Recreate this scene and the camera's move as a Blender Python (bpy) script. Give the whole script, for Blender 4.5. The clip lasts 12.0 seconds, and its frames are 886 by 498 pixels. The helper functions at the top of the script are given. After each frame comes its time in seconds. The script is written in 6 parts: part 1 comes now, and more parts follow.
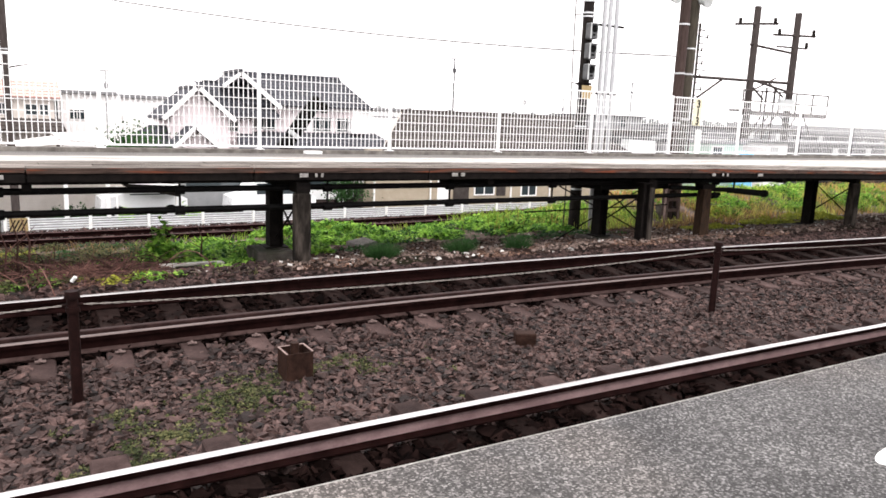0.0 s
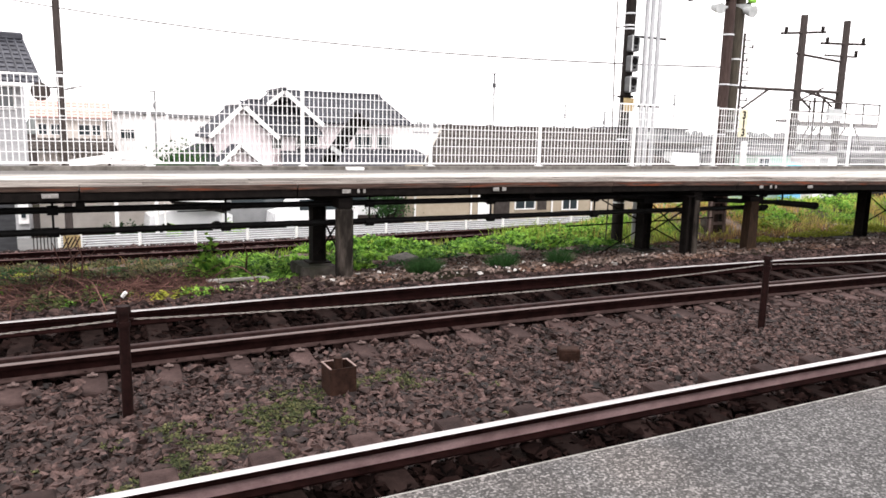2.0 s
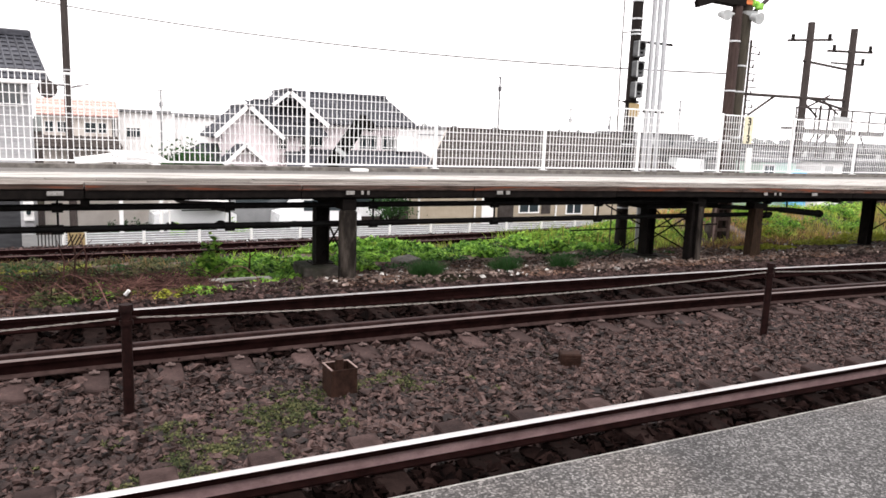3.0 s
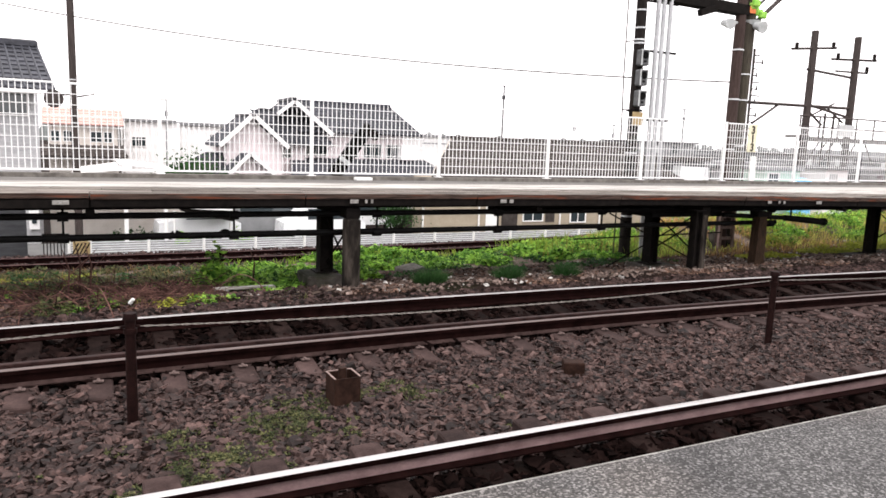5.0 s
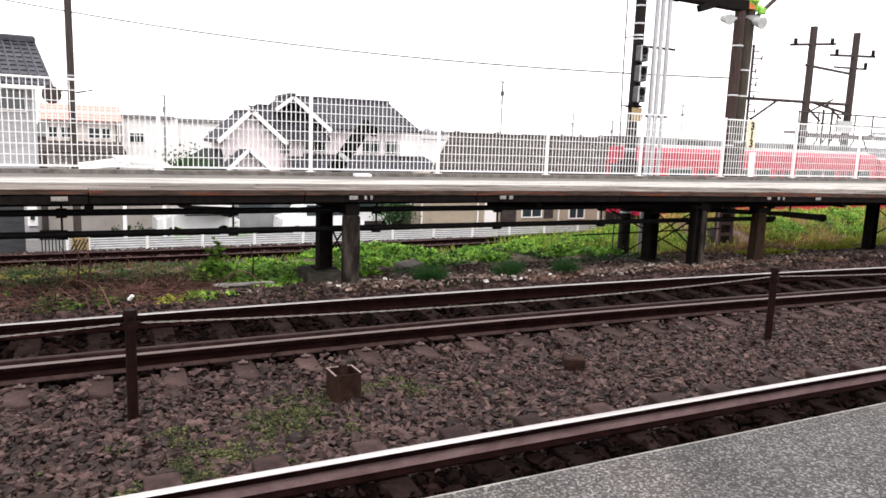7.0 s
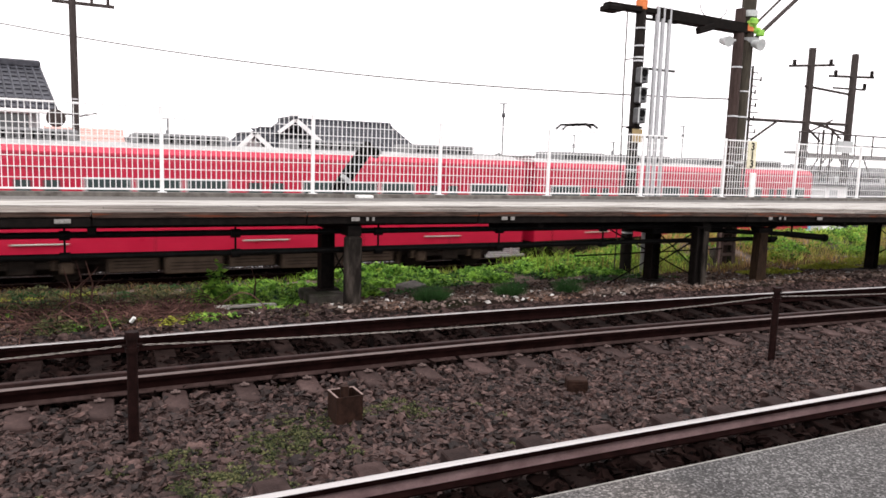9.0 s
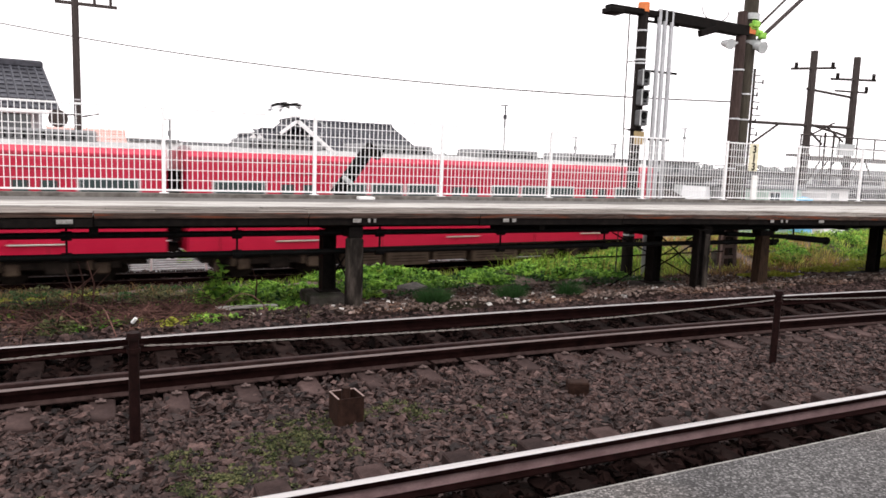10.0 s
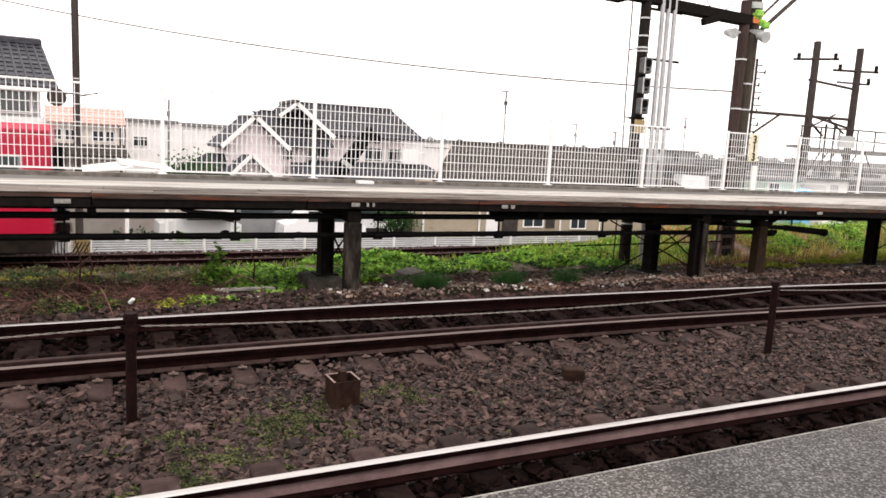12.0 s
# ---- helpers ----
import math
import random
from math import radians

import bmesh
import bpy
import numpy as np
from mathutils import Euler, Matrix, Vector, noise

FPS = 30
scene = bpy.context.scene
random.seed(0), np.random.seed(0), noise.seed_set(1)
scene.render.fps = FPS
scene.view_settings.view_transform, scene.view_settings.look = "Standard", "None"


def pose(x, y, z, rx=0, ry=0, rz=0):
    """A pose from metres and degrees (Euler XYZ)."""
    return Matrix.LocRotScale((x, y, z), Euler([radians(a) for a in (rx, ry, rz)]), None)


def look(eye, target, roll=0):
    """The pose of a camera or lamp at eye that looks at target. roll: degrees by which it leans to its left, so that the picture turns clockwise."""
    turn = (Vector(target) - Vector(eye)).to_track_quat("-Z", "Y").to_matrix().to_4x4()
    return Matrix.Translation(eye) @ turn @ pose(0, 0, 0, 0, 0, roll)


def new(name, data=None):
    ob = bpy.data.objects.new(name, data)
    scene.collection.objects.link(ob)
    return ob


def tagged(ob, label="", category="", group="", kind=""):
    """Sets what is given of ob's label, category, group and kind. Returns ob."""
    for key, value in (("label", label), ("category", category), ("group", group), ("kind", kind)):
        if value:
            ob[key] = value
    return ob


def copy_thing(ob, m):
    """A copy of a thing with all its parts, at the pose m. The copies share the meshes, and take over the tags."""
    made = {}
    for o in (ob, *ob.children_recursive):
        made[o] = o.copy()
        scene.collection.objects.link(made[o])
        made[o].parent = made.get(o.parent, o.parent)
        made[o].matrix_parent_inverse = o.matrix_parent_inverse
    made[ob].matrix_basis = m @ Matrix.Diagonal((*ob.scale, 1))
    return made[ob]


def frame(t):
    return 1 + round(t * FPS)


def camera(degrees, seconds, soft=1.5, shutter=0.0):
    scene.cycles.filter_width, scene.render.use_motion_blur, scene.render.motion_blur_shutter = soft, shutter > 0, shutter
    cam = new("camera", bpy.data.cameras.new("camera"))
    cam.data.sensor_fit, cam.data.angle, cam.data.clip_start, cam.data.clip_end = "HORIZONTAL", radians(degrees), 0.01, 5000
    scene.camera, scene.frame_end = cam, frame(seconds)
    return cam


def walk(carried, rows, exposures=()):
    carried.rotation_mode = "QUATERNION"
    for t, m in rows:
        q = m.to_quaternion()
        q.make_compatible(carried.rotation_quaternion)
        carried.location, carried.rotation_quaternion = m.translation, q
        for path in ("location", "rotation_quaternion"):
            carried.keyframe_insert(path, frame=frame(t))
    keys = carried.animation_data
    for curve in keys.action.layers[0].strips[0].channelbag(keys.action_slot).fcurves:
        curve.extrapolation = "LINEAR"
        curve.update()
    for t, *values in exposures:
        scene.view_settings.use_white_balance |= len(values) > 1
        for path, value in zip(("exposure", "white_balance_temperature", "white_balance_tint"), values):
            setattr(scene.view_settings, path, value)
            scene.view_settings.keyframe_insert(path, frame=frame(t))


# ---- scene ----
cam = camera(63.4, 12.0, soft=1.6, shutter=0.3)
PATH = [
    (0.0, pose(0.015, -0.019, 2.095, 79.61, -2.16, -29.91)),
    (0.5, pose(0.004, -0.011, 2.103, 80.24, -3.00, -29.81)),
    (1.0, pose(0.010, 0.004, 2.091, 80.37, -2.18, -29.04)),
    (1.5, pose(0.005, 0.005, 2.095, 80.35, -1.90, -28.33)),
    (2.0, pose(0.004, -0.002, 2.096, 80.68, -1.39, -26.77)),
    (2.5, pose(0.016, -0.006, 2.096, 80.90, -1.26, -26.56)),
    (3.0, pose(0.007, -0.010, 2.102, 80.86, -2.15, -26.37)),
    (5.0, pose(0.011, -0.025, 2.106, 81.52, -2.07, -26.04)),
    (5.5, pose(0.011, -0.019, 2.097, 81.44, -2.33, -26.33)),
    (6.0, pose(0.006, -0.007, 2.100, 81.12, -2.38, -26.40)),
    (6.5, pose(-0.000, -0.000, 2.100, 81.10, -2.40, -26.40)),
    (7.0, pose(-0.001, -0.006, 2.105, 81.22, -2.06, -26.17)),
    (7.5, pose(-0.007, -0.010, 2.108, 81.85, -2.25, -25.93)),
    (9.5, pose(-0.001, -0.015, 2.104, 82.98, -1.80, -26.06)),
    (10.0, pose(-0.008, -0.014, 2.109, 83.02, -2.04, -25.93)),
    (10.5, pose(-0.009, -0.017, 2.111, 82.87, -2.29, -25.58)),
    (11.0, pose(-0.003, -0.018, 2.106, 82.70, -2.76, -25.70)),
    (11.5, pose(-0.002, -0.016, 2.103, 82.24, -2.95, -25.77)),
    (12.0, pose(-0.008, -0.016, 2.108, 81.87, -2.97, -25.95)),
]
walk(cam, PATH, [(0.0, 0.22, 6500, 11), (2.0, 0.18, 6500, 11), (3.0, 0.01, 6500, 11), (5.0, 0.0, 6500, 11), (6.5, -0.03, 6500, 11), (7.5, -0.05, 6500, 11), (9.5, -0.32, 6500, 12), (10.5, -0.32, 6550, 12), (11.2, -0.28, 6750, 12), (12.0, -0.25, 6850, 12)])


# ---- world, sun ----
world = bpy.data.worlds.new("overcast_sky")
scene.world = world
world.use_nodes = True
wn, wl = world.node_tree.nodes, world.node_tree.links
wn.clear()
w_sky = wn.new("ShaderNodeTexSky")
w_sky.sky_type = "NISHITA"
w_sky.sun_disc = False
w_sky.sun_elevation = radians(55)
w_sky.sun_rotation = radians(200)
w_sky.dust_density = 5.0
w_grey = wn.new("ShaderNodeHueSaturation")
w_grey.inputs["Saturation"].default_value = 0.12
w_mix = wn.new("ShaderNodeMixRGB")
w_mix.inputs[0].default_value = 0.85
w_mix.inputs[2].default_value = (10.9, 10.5, 10.55, 1)
w_bg = wn.new("ShaderNodeBackground")
w_bg.inputs["Strength"].default_value = 0.235
w_out = wn.new("ShaderNodeOutputWorld")
wl.new(w_sky.outputs[0], w_grey.inputs["Color"])
wl.new(w_grey.outputs[0], w_mix.inputs[1])
wl.new(w_mix.outputs[0], w_bg.inputs["Color"])
wl.new(w_bg.outputs[0], w_out.inputs[0])

sun = new("sun", bpy.data.lights.new("sun", "SUN"))
sun.data.energy = 1.3
sun.data.angle = radians(25)
sun.data.color = (1.0, 0.955, 0.92)
sun.matrix_world = look((0, 0, 60), (10, 28, 0))


# ---- materials ----
def material(name, a, b, scale=4.0, rough=0.8, metal=0.0, bump=0.3, fine=60.0, c=None, c_at=0.62, spec=0.12, grain=0.5, island=0.0, rand=0.0, stretch=(1, 1, 1), dist=0.01, chips=0.0, through_light=0.0, hue=0.0):
    m = bpy.data.materials.new(name)
    m.use_nodes = True
    n, l = m.node_tree.nodes, m.node_tree.links
    p = n["Principled BSDF"]
    tc = n.new("ShaderNodeTexCoord")
    mp = n.new("ShaderNodeMapping")
    mp.inputs["Scale"].default_value = stretch
    l.new(tc.outputs["Object"], mp.inputs[0])
    n1 = n.new("ShaderNodeTexNoise")
    n1.inputs["Scale"].default_value = scale
    n1.inputs["Detail"].default_value = 6
    n1.inputs["Roughness"].default_value = 0.65
    l.new(mp.outputs[0], n1.inputs["Vector"])
    r1 = n.new("ShaderNodeValToRGB")
    r1.color_ramp.elements[0].position, r1.color_ramp.elements[0].color = 0.32, (*a, 1)
    r1.color_ramp.elements[1].position, r1.color_ramp.elements[1].color = 0.68, (*b, 1)
    l.new(n1.outputs[0], r1.inputs[0])
    col = r1.outputs[0]
    n2 = n.new("ShaderNodeTexNoise")
    n2.inputs["Scale"].default_value = fine
    n2.inputs["Detail"].default_value = 4
    l.new(mp.outputs[0], n2.inputs["Vector"])
    if c:
        n3 = n.new("ShaderNodeTexNoise")
        n3.inputs["Scale"].default_value = scale * 0.45
        n3.inputs["Detail"].default_value = 8
        l.new(mp.outputs[0], n3.inputs["Vector"])
        r3 = n.new("ShaderNodeValToRGB")
        r3.color_ramp.elements[0].position = c_at - 0.07
        r3.color_ramp.elements[1].position = c_at + 0.07
        l.new(n3.outputs[0], r3.inputs[0])
        mx = n.new("ShaderNodeMixRGB")
        mx.inputs[2].default_value = (*c, 1)
        l.new(r3.outputs[0], mx.inputs[0])
        l.new(col, mx.inputs[1])
        col = mx.outputs[0]
    hs = n.new("ShaderNodeHueSaturation")
    l.new(col, hs.inputs["Color"])
    ma = n.new("ShaderNodeMath")
    ma.operation = "MULTIPLY_ADD"
    ma.inputs[1].default_value, ma.inputs[2].default_value = grain, 1 - grain / 2
    l.new(n2.outputs[0], ma.inputs[0])
    val = ma.outputs[0]
    for amount, node, out in ((island, "ShaderNodeNewGeometry", "Random Per Island"), (rand, "ShaderNodeObjectInfo", "Random")):
        if amount:
            g = n.new(node)
            mm = n.new("ShaderNodeMath")
            mm.operation = "MULTIPLY_ADD"
            mm.inputs[1].default_value, mm.inputs[2].default_value = amount * 2, 1 - amount
            l.new(g.outputs[out], mm.inputs[0])
            mu = n.new("ShaderNodeMath")
            mu.operation = "MULTIPLY"
            l.new(val, mu.inputs[0])
            l.new(mm.outputs[0], mu.inputs[1])
            val = mu.outputs[0]
    if hue:
        g = n.new("ShaderNodeNewGeometry")
        mh = n.new("ShaderNodeMath")
        mh.operation = "MULTIPLY_ADD"
        mh.inputs[1].default_value, mh.inputs[2].default_value = -hue, 0.5 + hue / 2
        l.new(g.outputs["Random Per Island"], mh.inputs[0])
        l.new(mh.outputs[0], hs.inputs["Hue"])
    if chips:
        vo = n.new("ShaderNodeTexVoronoi")
        vo.inputs["Scale"].default_value = chips
        l.new(mp.outputs[0], vo.inputs["Vector"])
        sp = n.new("ShaderNodeSeparateColor")
        l.new(vo.outputs["Color"], sp.inputs[0])
        pw = n.new("ShaderNodeMath")
        pw.operation = "POWER"
        pw.inputs[1].default_value = 3.0
        l.new(sp.outputs[0], pw.inputs[0])
        mm = n.new("ShaderNodeMath")
        mm.operation = "MULTIPLY_ADD"
        mm.inputs[1].default_value, mm.inputs[2].default_value = 1.9, 0.55
        l.new(pw.outputs[0], mm.inputs[0])
        mu = n.new("ShaderNodeMath")
        mu.operation = "MULTIPLY"
        l.new(val, mu.inputs[0])
        l.new(mm.outputs[0], mu.inputs[1])
        val = mu.outputs[0]
    l.new(val, hs.inputs["Value"])
    l.new(hs.outputs[0], p.inputs["Base Color"])
    rr = n.new("ShaderNodeMath")
    rr.operation = "MULTIPLY_ADD"
    rr.inputs[1].default_value, rr.inputs[2].default_value = 0.3, max(0.02, rough - 0.15)
    l.new(n1.outputs[0], rr.inputs[0])
    l.new(rr.outputs[0], p.inputs["Roughness"])
    p.inputs["Metallic"].default_value = metal
    p.inputs["Specular IOR Level"].default_value = spec
    if bump:
        bn = n.new("ShaderNodeBump")
        bn.inputs["Strength"].default_value = bump
        bn.inputs["Distance"].default_value = dist
        l.new(n2.outputs[0], bn.inputs["Height"])
        l.new(bn.outputs[0], p.inputs["Normal"])
    if through_light:
        tr = n.new("ShaderNodeBsdfTranslucent")
        l.new(hs.outputs[0], tr.inputs["Color"])
        ms = n.new("ShaderNodeMixShader")
        ms.inputs[0].default_value = through_light
        l.new(p.outputs[0], ms.inputs[1])
        l.new(tr.outputs[0], ms.inputs[2])
        l.new(ms.outputs[0], n["Material Output"].inputs[0])
    return m


M = {}
M["soil"] = material("soil", (0.005, 0.003, 0.0025), (0.024, 0.0145, 0.0115), 1.6, 0.95, bump=0.6, fine=45, c=(0.014, 0.016, 0.006), c_at=0.64, dist=0.03, spec=0.05)
M["stone"] = material("ballast_stone", (0.0075, 0.0037, 0.0033), (0.081, 0.049, 0.0432), 12, 0.75, bump=0.8, fine=80, island=0.82, spec=0.25)
M["bank_soil"] = material("dusty_brown_soil", (0.05, 0.036, 0.029), (0.19, 0.145, 0.12), 1.1, 0.95, bump=0.6, fine=45, c=(0.27, 0.22, 0.185), c_at=0.6, dist=0.03, spec=0.05)
M["dust_stone"] = material("dusty_gravel", (0.035, 0.025, 0.021), (0.2, 0.15, 0.13), 10, 0.85, bump=0.5, fine=80, island=0.8, spec=0.1)
M["pale_stone"] = material("pale_stone", (0.35, 0.33, 0.31), (0.6, 0.58, 0.55), 9, 0.85, island=0.3)
M["rail_top"] = material("polished_rail", (0.33, 0.31, 0.305), (0.6, 0.58, 0.57), 3, 0.32, 1.0, 0.05, 200, stretch=(0.2, 40, 1))
M["rail_side"] = material("rusty_rail", (0.045, 0.022, 0.0215), (0.11, 0.062, 0.06), 7, 0.7, bump=0.2, fine=120)
# dark rail steel; on head sides it also paints the shadow below the head
M["rail_dark"] = material("sooty_shaded_rail", (0.0032, 0.0011, 0.001), (0.0125, 0.0048, 0.0044), 7, 0.75, bump=0.2, fine=120, spec=0.02)
M["rail_worn"] = material("worn_rail_top", (0.07, 0.05, 0.046), (0.17, 0.135, 0.127), 5, 0.5, 0.4, 0.05, 200, stretch=(0.2, 8, 1))
# oil between the rails, and painted shade below the platform edge
M["oily_shaded_stone"] = material("oil_and_shade_ballast", (0.0022, 0.0011, 0.001), (0.0115, 0.0064, 0.0056), 6, 0.85, bump=0.4, fine=70, island=0.8, spec=0.02)
M["leaf_olive"] = material("creeping_weed_leaf", (0.04, 0.053, 0.021), (0.115, 0.123, 0.054), 3, 0.7, bump=0.1, island=0.85, through_light=0.4, hue=0.09)
M["guard"] = material("dull_rail", (0.011, 0.0045, 0.004), (0.036, 0.0185, 0.0168), 9, 0.6, bump=0.2, fine=120)
M["sleeper"] = material("weathered_sleeper", (0.024, 0.0142, 0.013), (0.068, 0.0445, 0.041), 6, 0.9, bump=0.5, fine=80, rand=0.4, c=(0.012, 0.007, 0.0062), c_at=0.56)
M["clip"] = material("rail_clip_metal", (0.07, 0.048, 0.044), (0.17, 0.125, 0.115), 20, 0.7, bump=0.1)
M["asphalt"] = material("platform_asphalt", (0.052, 0.05, 0.0505), (0.116, 0.113, 0.111), 1.3, 0.9, bump=1.0, fine=120, c=(0.118, 0.107, 0.1), c_at=0.58, dist=0.01, grain=1.9, chips=115)
M["kerb"] = material("platform_edge_concrete", (0.16, 0.15, 0.14), (0.34, 0.33, 0.31), 25, 0.85, bump=0.3, fine=90, grain=1.0)
M["white_paint"] = material("white_paint", (0.72, 0.72, 0.7), (0.84, 0.84, 0.82), 6, 0.6, bump=0.1)
M["fence"] = material("white_coated_steel", (0.76, 0.76, 0.76), (0.85, 0.85, 0.85), 6, 0.45, bump=0.02)
M["post"] = material("rust_brown_steel", (0.005, 0.0021, 0.0019), (0.0175, 0.0072, 0.0064), 14, 0.65, bump=0.3, fine=110, spec=0.05)
M["box_steel"] = material("rusted_box_steel", (0.011, 0.0058, 0.0042), (0.038, 0.0195, 0.0145), 12, 0.7, bump=0.3, fine=90, c=(0.1, 0.045, 0.03), c_at=0.72, spec=0.06)
M["rim"] = material("pale_pinkish_steel", (0.12, 0.08, 0.07), (0.3, 0.22, 0.2), 20, 0.6, bump=0.1)
M["rope"] = material("wire_rope", (0.14, 0.12, 0.11), (0.4, 0.37, 0.34), 60, 0.5, 0.3, bump=0.5, fine=200)
M["deck_plank"] = material("weathered_deck_planks", (0.07, 0.059, 0.051), (0.28, 0.252, 0.225), 2.6, 0.9, bump=0.5, fine=40, stretch=(0.7, 9, 6), c=(0.03, 0.022, 0.018), c_at=0.57, rand=0.28)
M["deck_light"] = material("pale_deck_concrete", (0.24, 0.228, 0.21), (0.56, 0.545, 0.515), 2.4, 0.85, bump=0.3, fine=60, stretch=(0.6, 7, 2), c=(0.16, 0.143, 0.125), c_at=0.6)
M["deck_dark"] = material("dark_deck_asphalt", (0.08, 0.075, 0.07), (0.2, 0.19, 0.18), 2.5, 0.9, bump=0.3, fine=80, stretch=(0.6, 5, 2))
M["fascia"] = material("rotting_edge_board", (0.012, 0.0078, 0.006), (0.1, 0.066, 0.053), 3, 0.85, bump=0.6, fine=50, stretch=(0.8, 9, 14), c=(0.15, 0.042, 0.02), c_at=0.59)
# near-black: parts under the deck carry their shade in this colour
M["dark_steel"] = material("near_black_steel", (0.003, 0.0025, 0.0022), (0.012, 0.0095, 0.0085), 8, 0.7, bump=0.3, fine=70, spec=0.06)
M["column"] = material("stained_concrete", (0.019, 0.015, 0.0122), (0.07, 0.058, 0.049), 5, 0.9, bump=0.4, fine=60, stretch=(3, 3, 0.7), c=(0.01, 0.008, 0.0065), c_at=0.52)
M["concrete"] = material("grey_concrete", (0.075, 0.068, 0.061), (0.2, 0.185, 0.168), 5, 0.9, bump=0.3, fine=70)
M["footing"] = material("mossy_concrete", (0.03, 0.026, 0.022), (0.09, 0.08, 0.07), 5, 0.9, bump=0.4, fine=60, c=(0.022, 0.024, 0.014), c_at=0.55)
M["rust"] = material("bright_rust", (0.012, 0.0072, 0.0045), (0.045, 0.026, 0.016), 8, 0.85, bump=0.4, fine=60, stretch=(3, 3, 0.7))
M["pole_dark"] = material("dark_brown_pole", (0.007, 0.0052, 0.0048), (0.02, 0.0155, 0.0138), 5, 0.7, bump=0.2, stretch=(4, 4, 0.6))
M["pole_brown"] = material("red_brown_pole", (0.028, 0.0175, 0.0155), (0.068, 0.046, 0.041), 5, 0.7, bump=0.2, stretch=(4, 4, 0.6))
M["pole_olive"] = material("olive_brown_pole", (0.032, 0.027, 0.02), (0.072, 0.062, 0.048), 5, 0.7, bump=0.2, stretch=(4, 4, 0.6))
M["pole_grey"] = material("grey_utility_pole", (0.035, 0.028, 0.026), (0.075, 0.062, 0.058), 4, 0.8, bump=0.2, stretch=(4, 4, 0.6))
M["galv"] = material("galvanised_pipe", (0.5, 0.51, 0.53), (0.68, 0.69, 0.7), 6, 0.5, 0.3, bump=0.05)
M["case_grey"] = material("weathered_grey_enamel", (0.07, 0.072, 0.075), (0.13, 0.132, 0.135), 7, 0.5, bump=0.05)
M["conduit"] = material("dull_galvanised_pipe", (0.36, 0.365, 0.38), (0.52, 0.525, 0.54), 5, 0.5, 0.2, bump=0.05, stretch=(1, 1, 0.3))
M["rail_foot"] = material("paler_rail_foot", (0.02, 0.012, 0.011), (0.055, 0.035, 0.032), 9, 0.8, bump=0.2, fine=120, spec=0.05)
# rust colour raised so the web looks lit from the side
M["rail_web"] = material("lit_rusty_rail_web", (0.17, 0.108, 0.108), (0.3, 0.205, 0.203), 8, 0.75, bump=0.15, fine=120, stretch=(0.5, 1, 1))
M["grey_box"] = material("grey_enamel", (0.4, 0.42, 0.42), (0.55, 0.56, 0.56), 7, 0.5, bump=0.05)
M["black"] = material("black_rubber", (0.0025, 0.0025, 0.0025), (0.008, 0.0075, 0.0075), 9, 0.6, bump=0.1, spec=0.05)
M["yellow"] = material("faded_yellow_plate", (0.3, 0.215, 0.1), (0.4, 0.31, 0.17), 14, 0.6, bump=0.1)
M["orange"] = material("orange_band", (0.62, 0.16, 0.05), (0.75, 0.25, 0.09), 10, 0.6, bump=0.05)
M["green_cover"] = material("green_insulator_cover", (0.12, 0.4, 0.04), (0.4, 0.65, 0.12), 8, 0.5, bump=0.1)
M["sign"] = material("cream_sign_plate", (0.6, 0.56, 0.4), (0.72, 0.68, 0.52), 6, 0.5, bump=0.03)
M["red"] = material("train_red_paint", (0.4, 0.006, 0.034), (0.47, 0.01, 0.043), 2, 0.32, bump=0.02, spec=0.4)
# the body red made lighter and pinker, a painted sky sheen for the shoulder
M["red_roof"] = material("train_skylit_red", (0.42, 0.014, 0.048), (0.5, 0.028, 0.065), 2, 0.42, bump=0.02, spec=0.4)
M["roof_grey"] = material("train_roof_grey", (0.3, 0.3, 0.3), (0.45, 0.45, 0.44), 3, 0.8, bump=0.1)
M["unit_grey"] = material("roof_unit_grey", (0.16, 0.165, 0.17), (0.26, 0.26, 0.26), 5, 0.6, bump=0.1)
M["under"] = material("underfloor_grime", (0.006, 0.0045, 0.0036), (0.026, 0.019, 0.015), 4, 0.85, bump=0.3)
M["under_box"] = material("dusty_equipment_box", (0.04, 0.027, 0.0185), (0.085, 0.06, 0.043), 4, 0.8, bump=0.2, rand=0.4)
M["steel_sill"] = material("stainless_sill", (0.6, 0.57, 0.5), (0.75, 0.72, 0.65), 6, 0.35, 0.7, bump=0.03)
M["tile"] = material("dark_roof_tile", (0.03, 0.031, 0.037), (0.075, 0.077, 0.09), 5, 0.5, bump=0.2, rand=0.2, island=0.2)
M["tile_red"] = material("salmon_roof_tile", (0.5, 0.31, 0.275), (0.62, 0.41, 0.37), 4, 0.7, bump=0.2)
M["tile_brown"] = material("brown_roof_sheet", (0.038, 0.031, 0.028), (0.078, 0.067, 0.062), 3, 0.7, bump=0.2, island=0.2)
M["plaster"] = material("pale_pink_plaster", (0.78, 0.69, 0.7), (0.88, 0.8, 0.81), 2, 0.9, bump=0.1)
M["white_wall"] = material("white_render_wall", (0.8, 0.79, 0.78), (0.88, 0.87, 0.86), 1.5, 0.9, bump=0.1)
M["cream_wall"] = material("cream_wall", (0.58, 0.53, 0.48), (0.7, 0.65, 0.6), 1.5, 0.9, bump=0.1)
M["beige_wall"] = material("beige_siding", (0.33, 0.28, 0.21), (0.42, 0.36, 0.28), 2, 0.9, bump=0.1)
M["grey_wall"] = material("grey_board_wall", (0.36, 0.36, 0.37), (0.5, 0.5, 0.51), 3, 0.9, bump=0.2, stretch=(1, 1, 4))
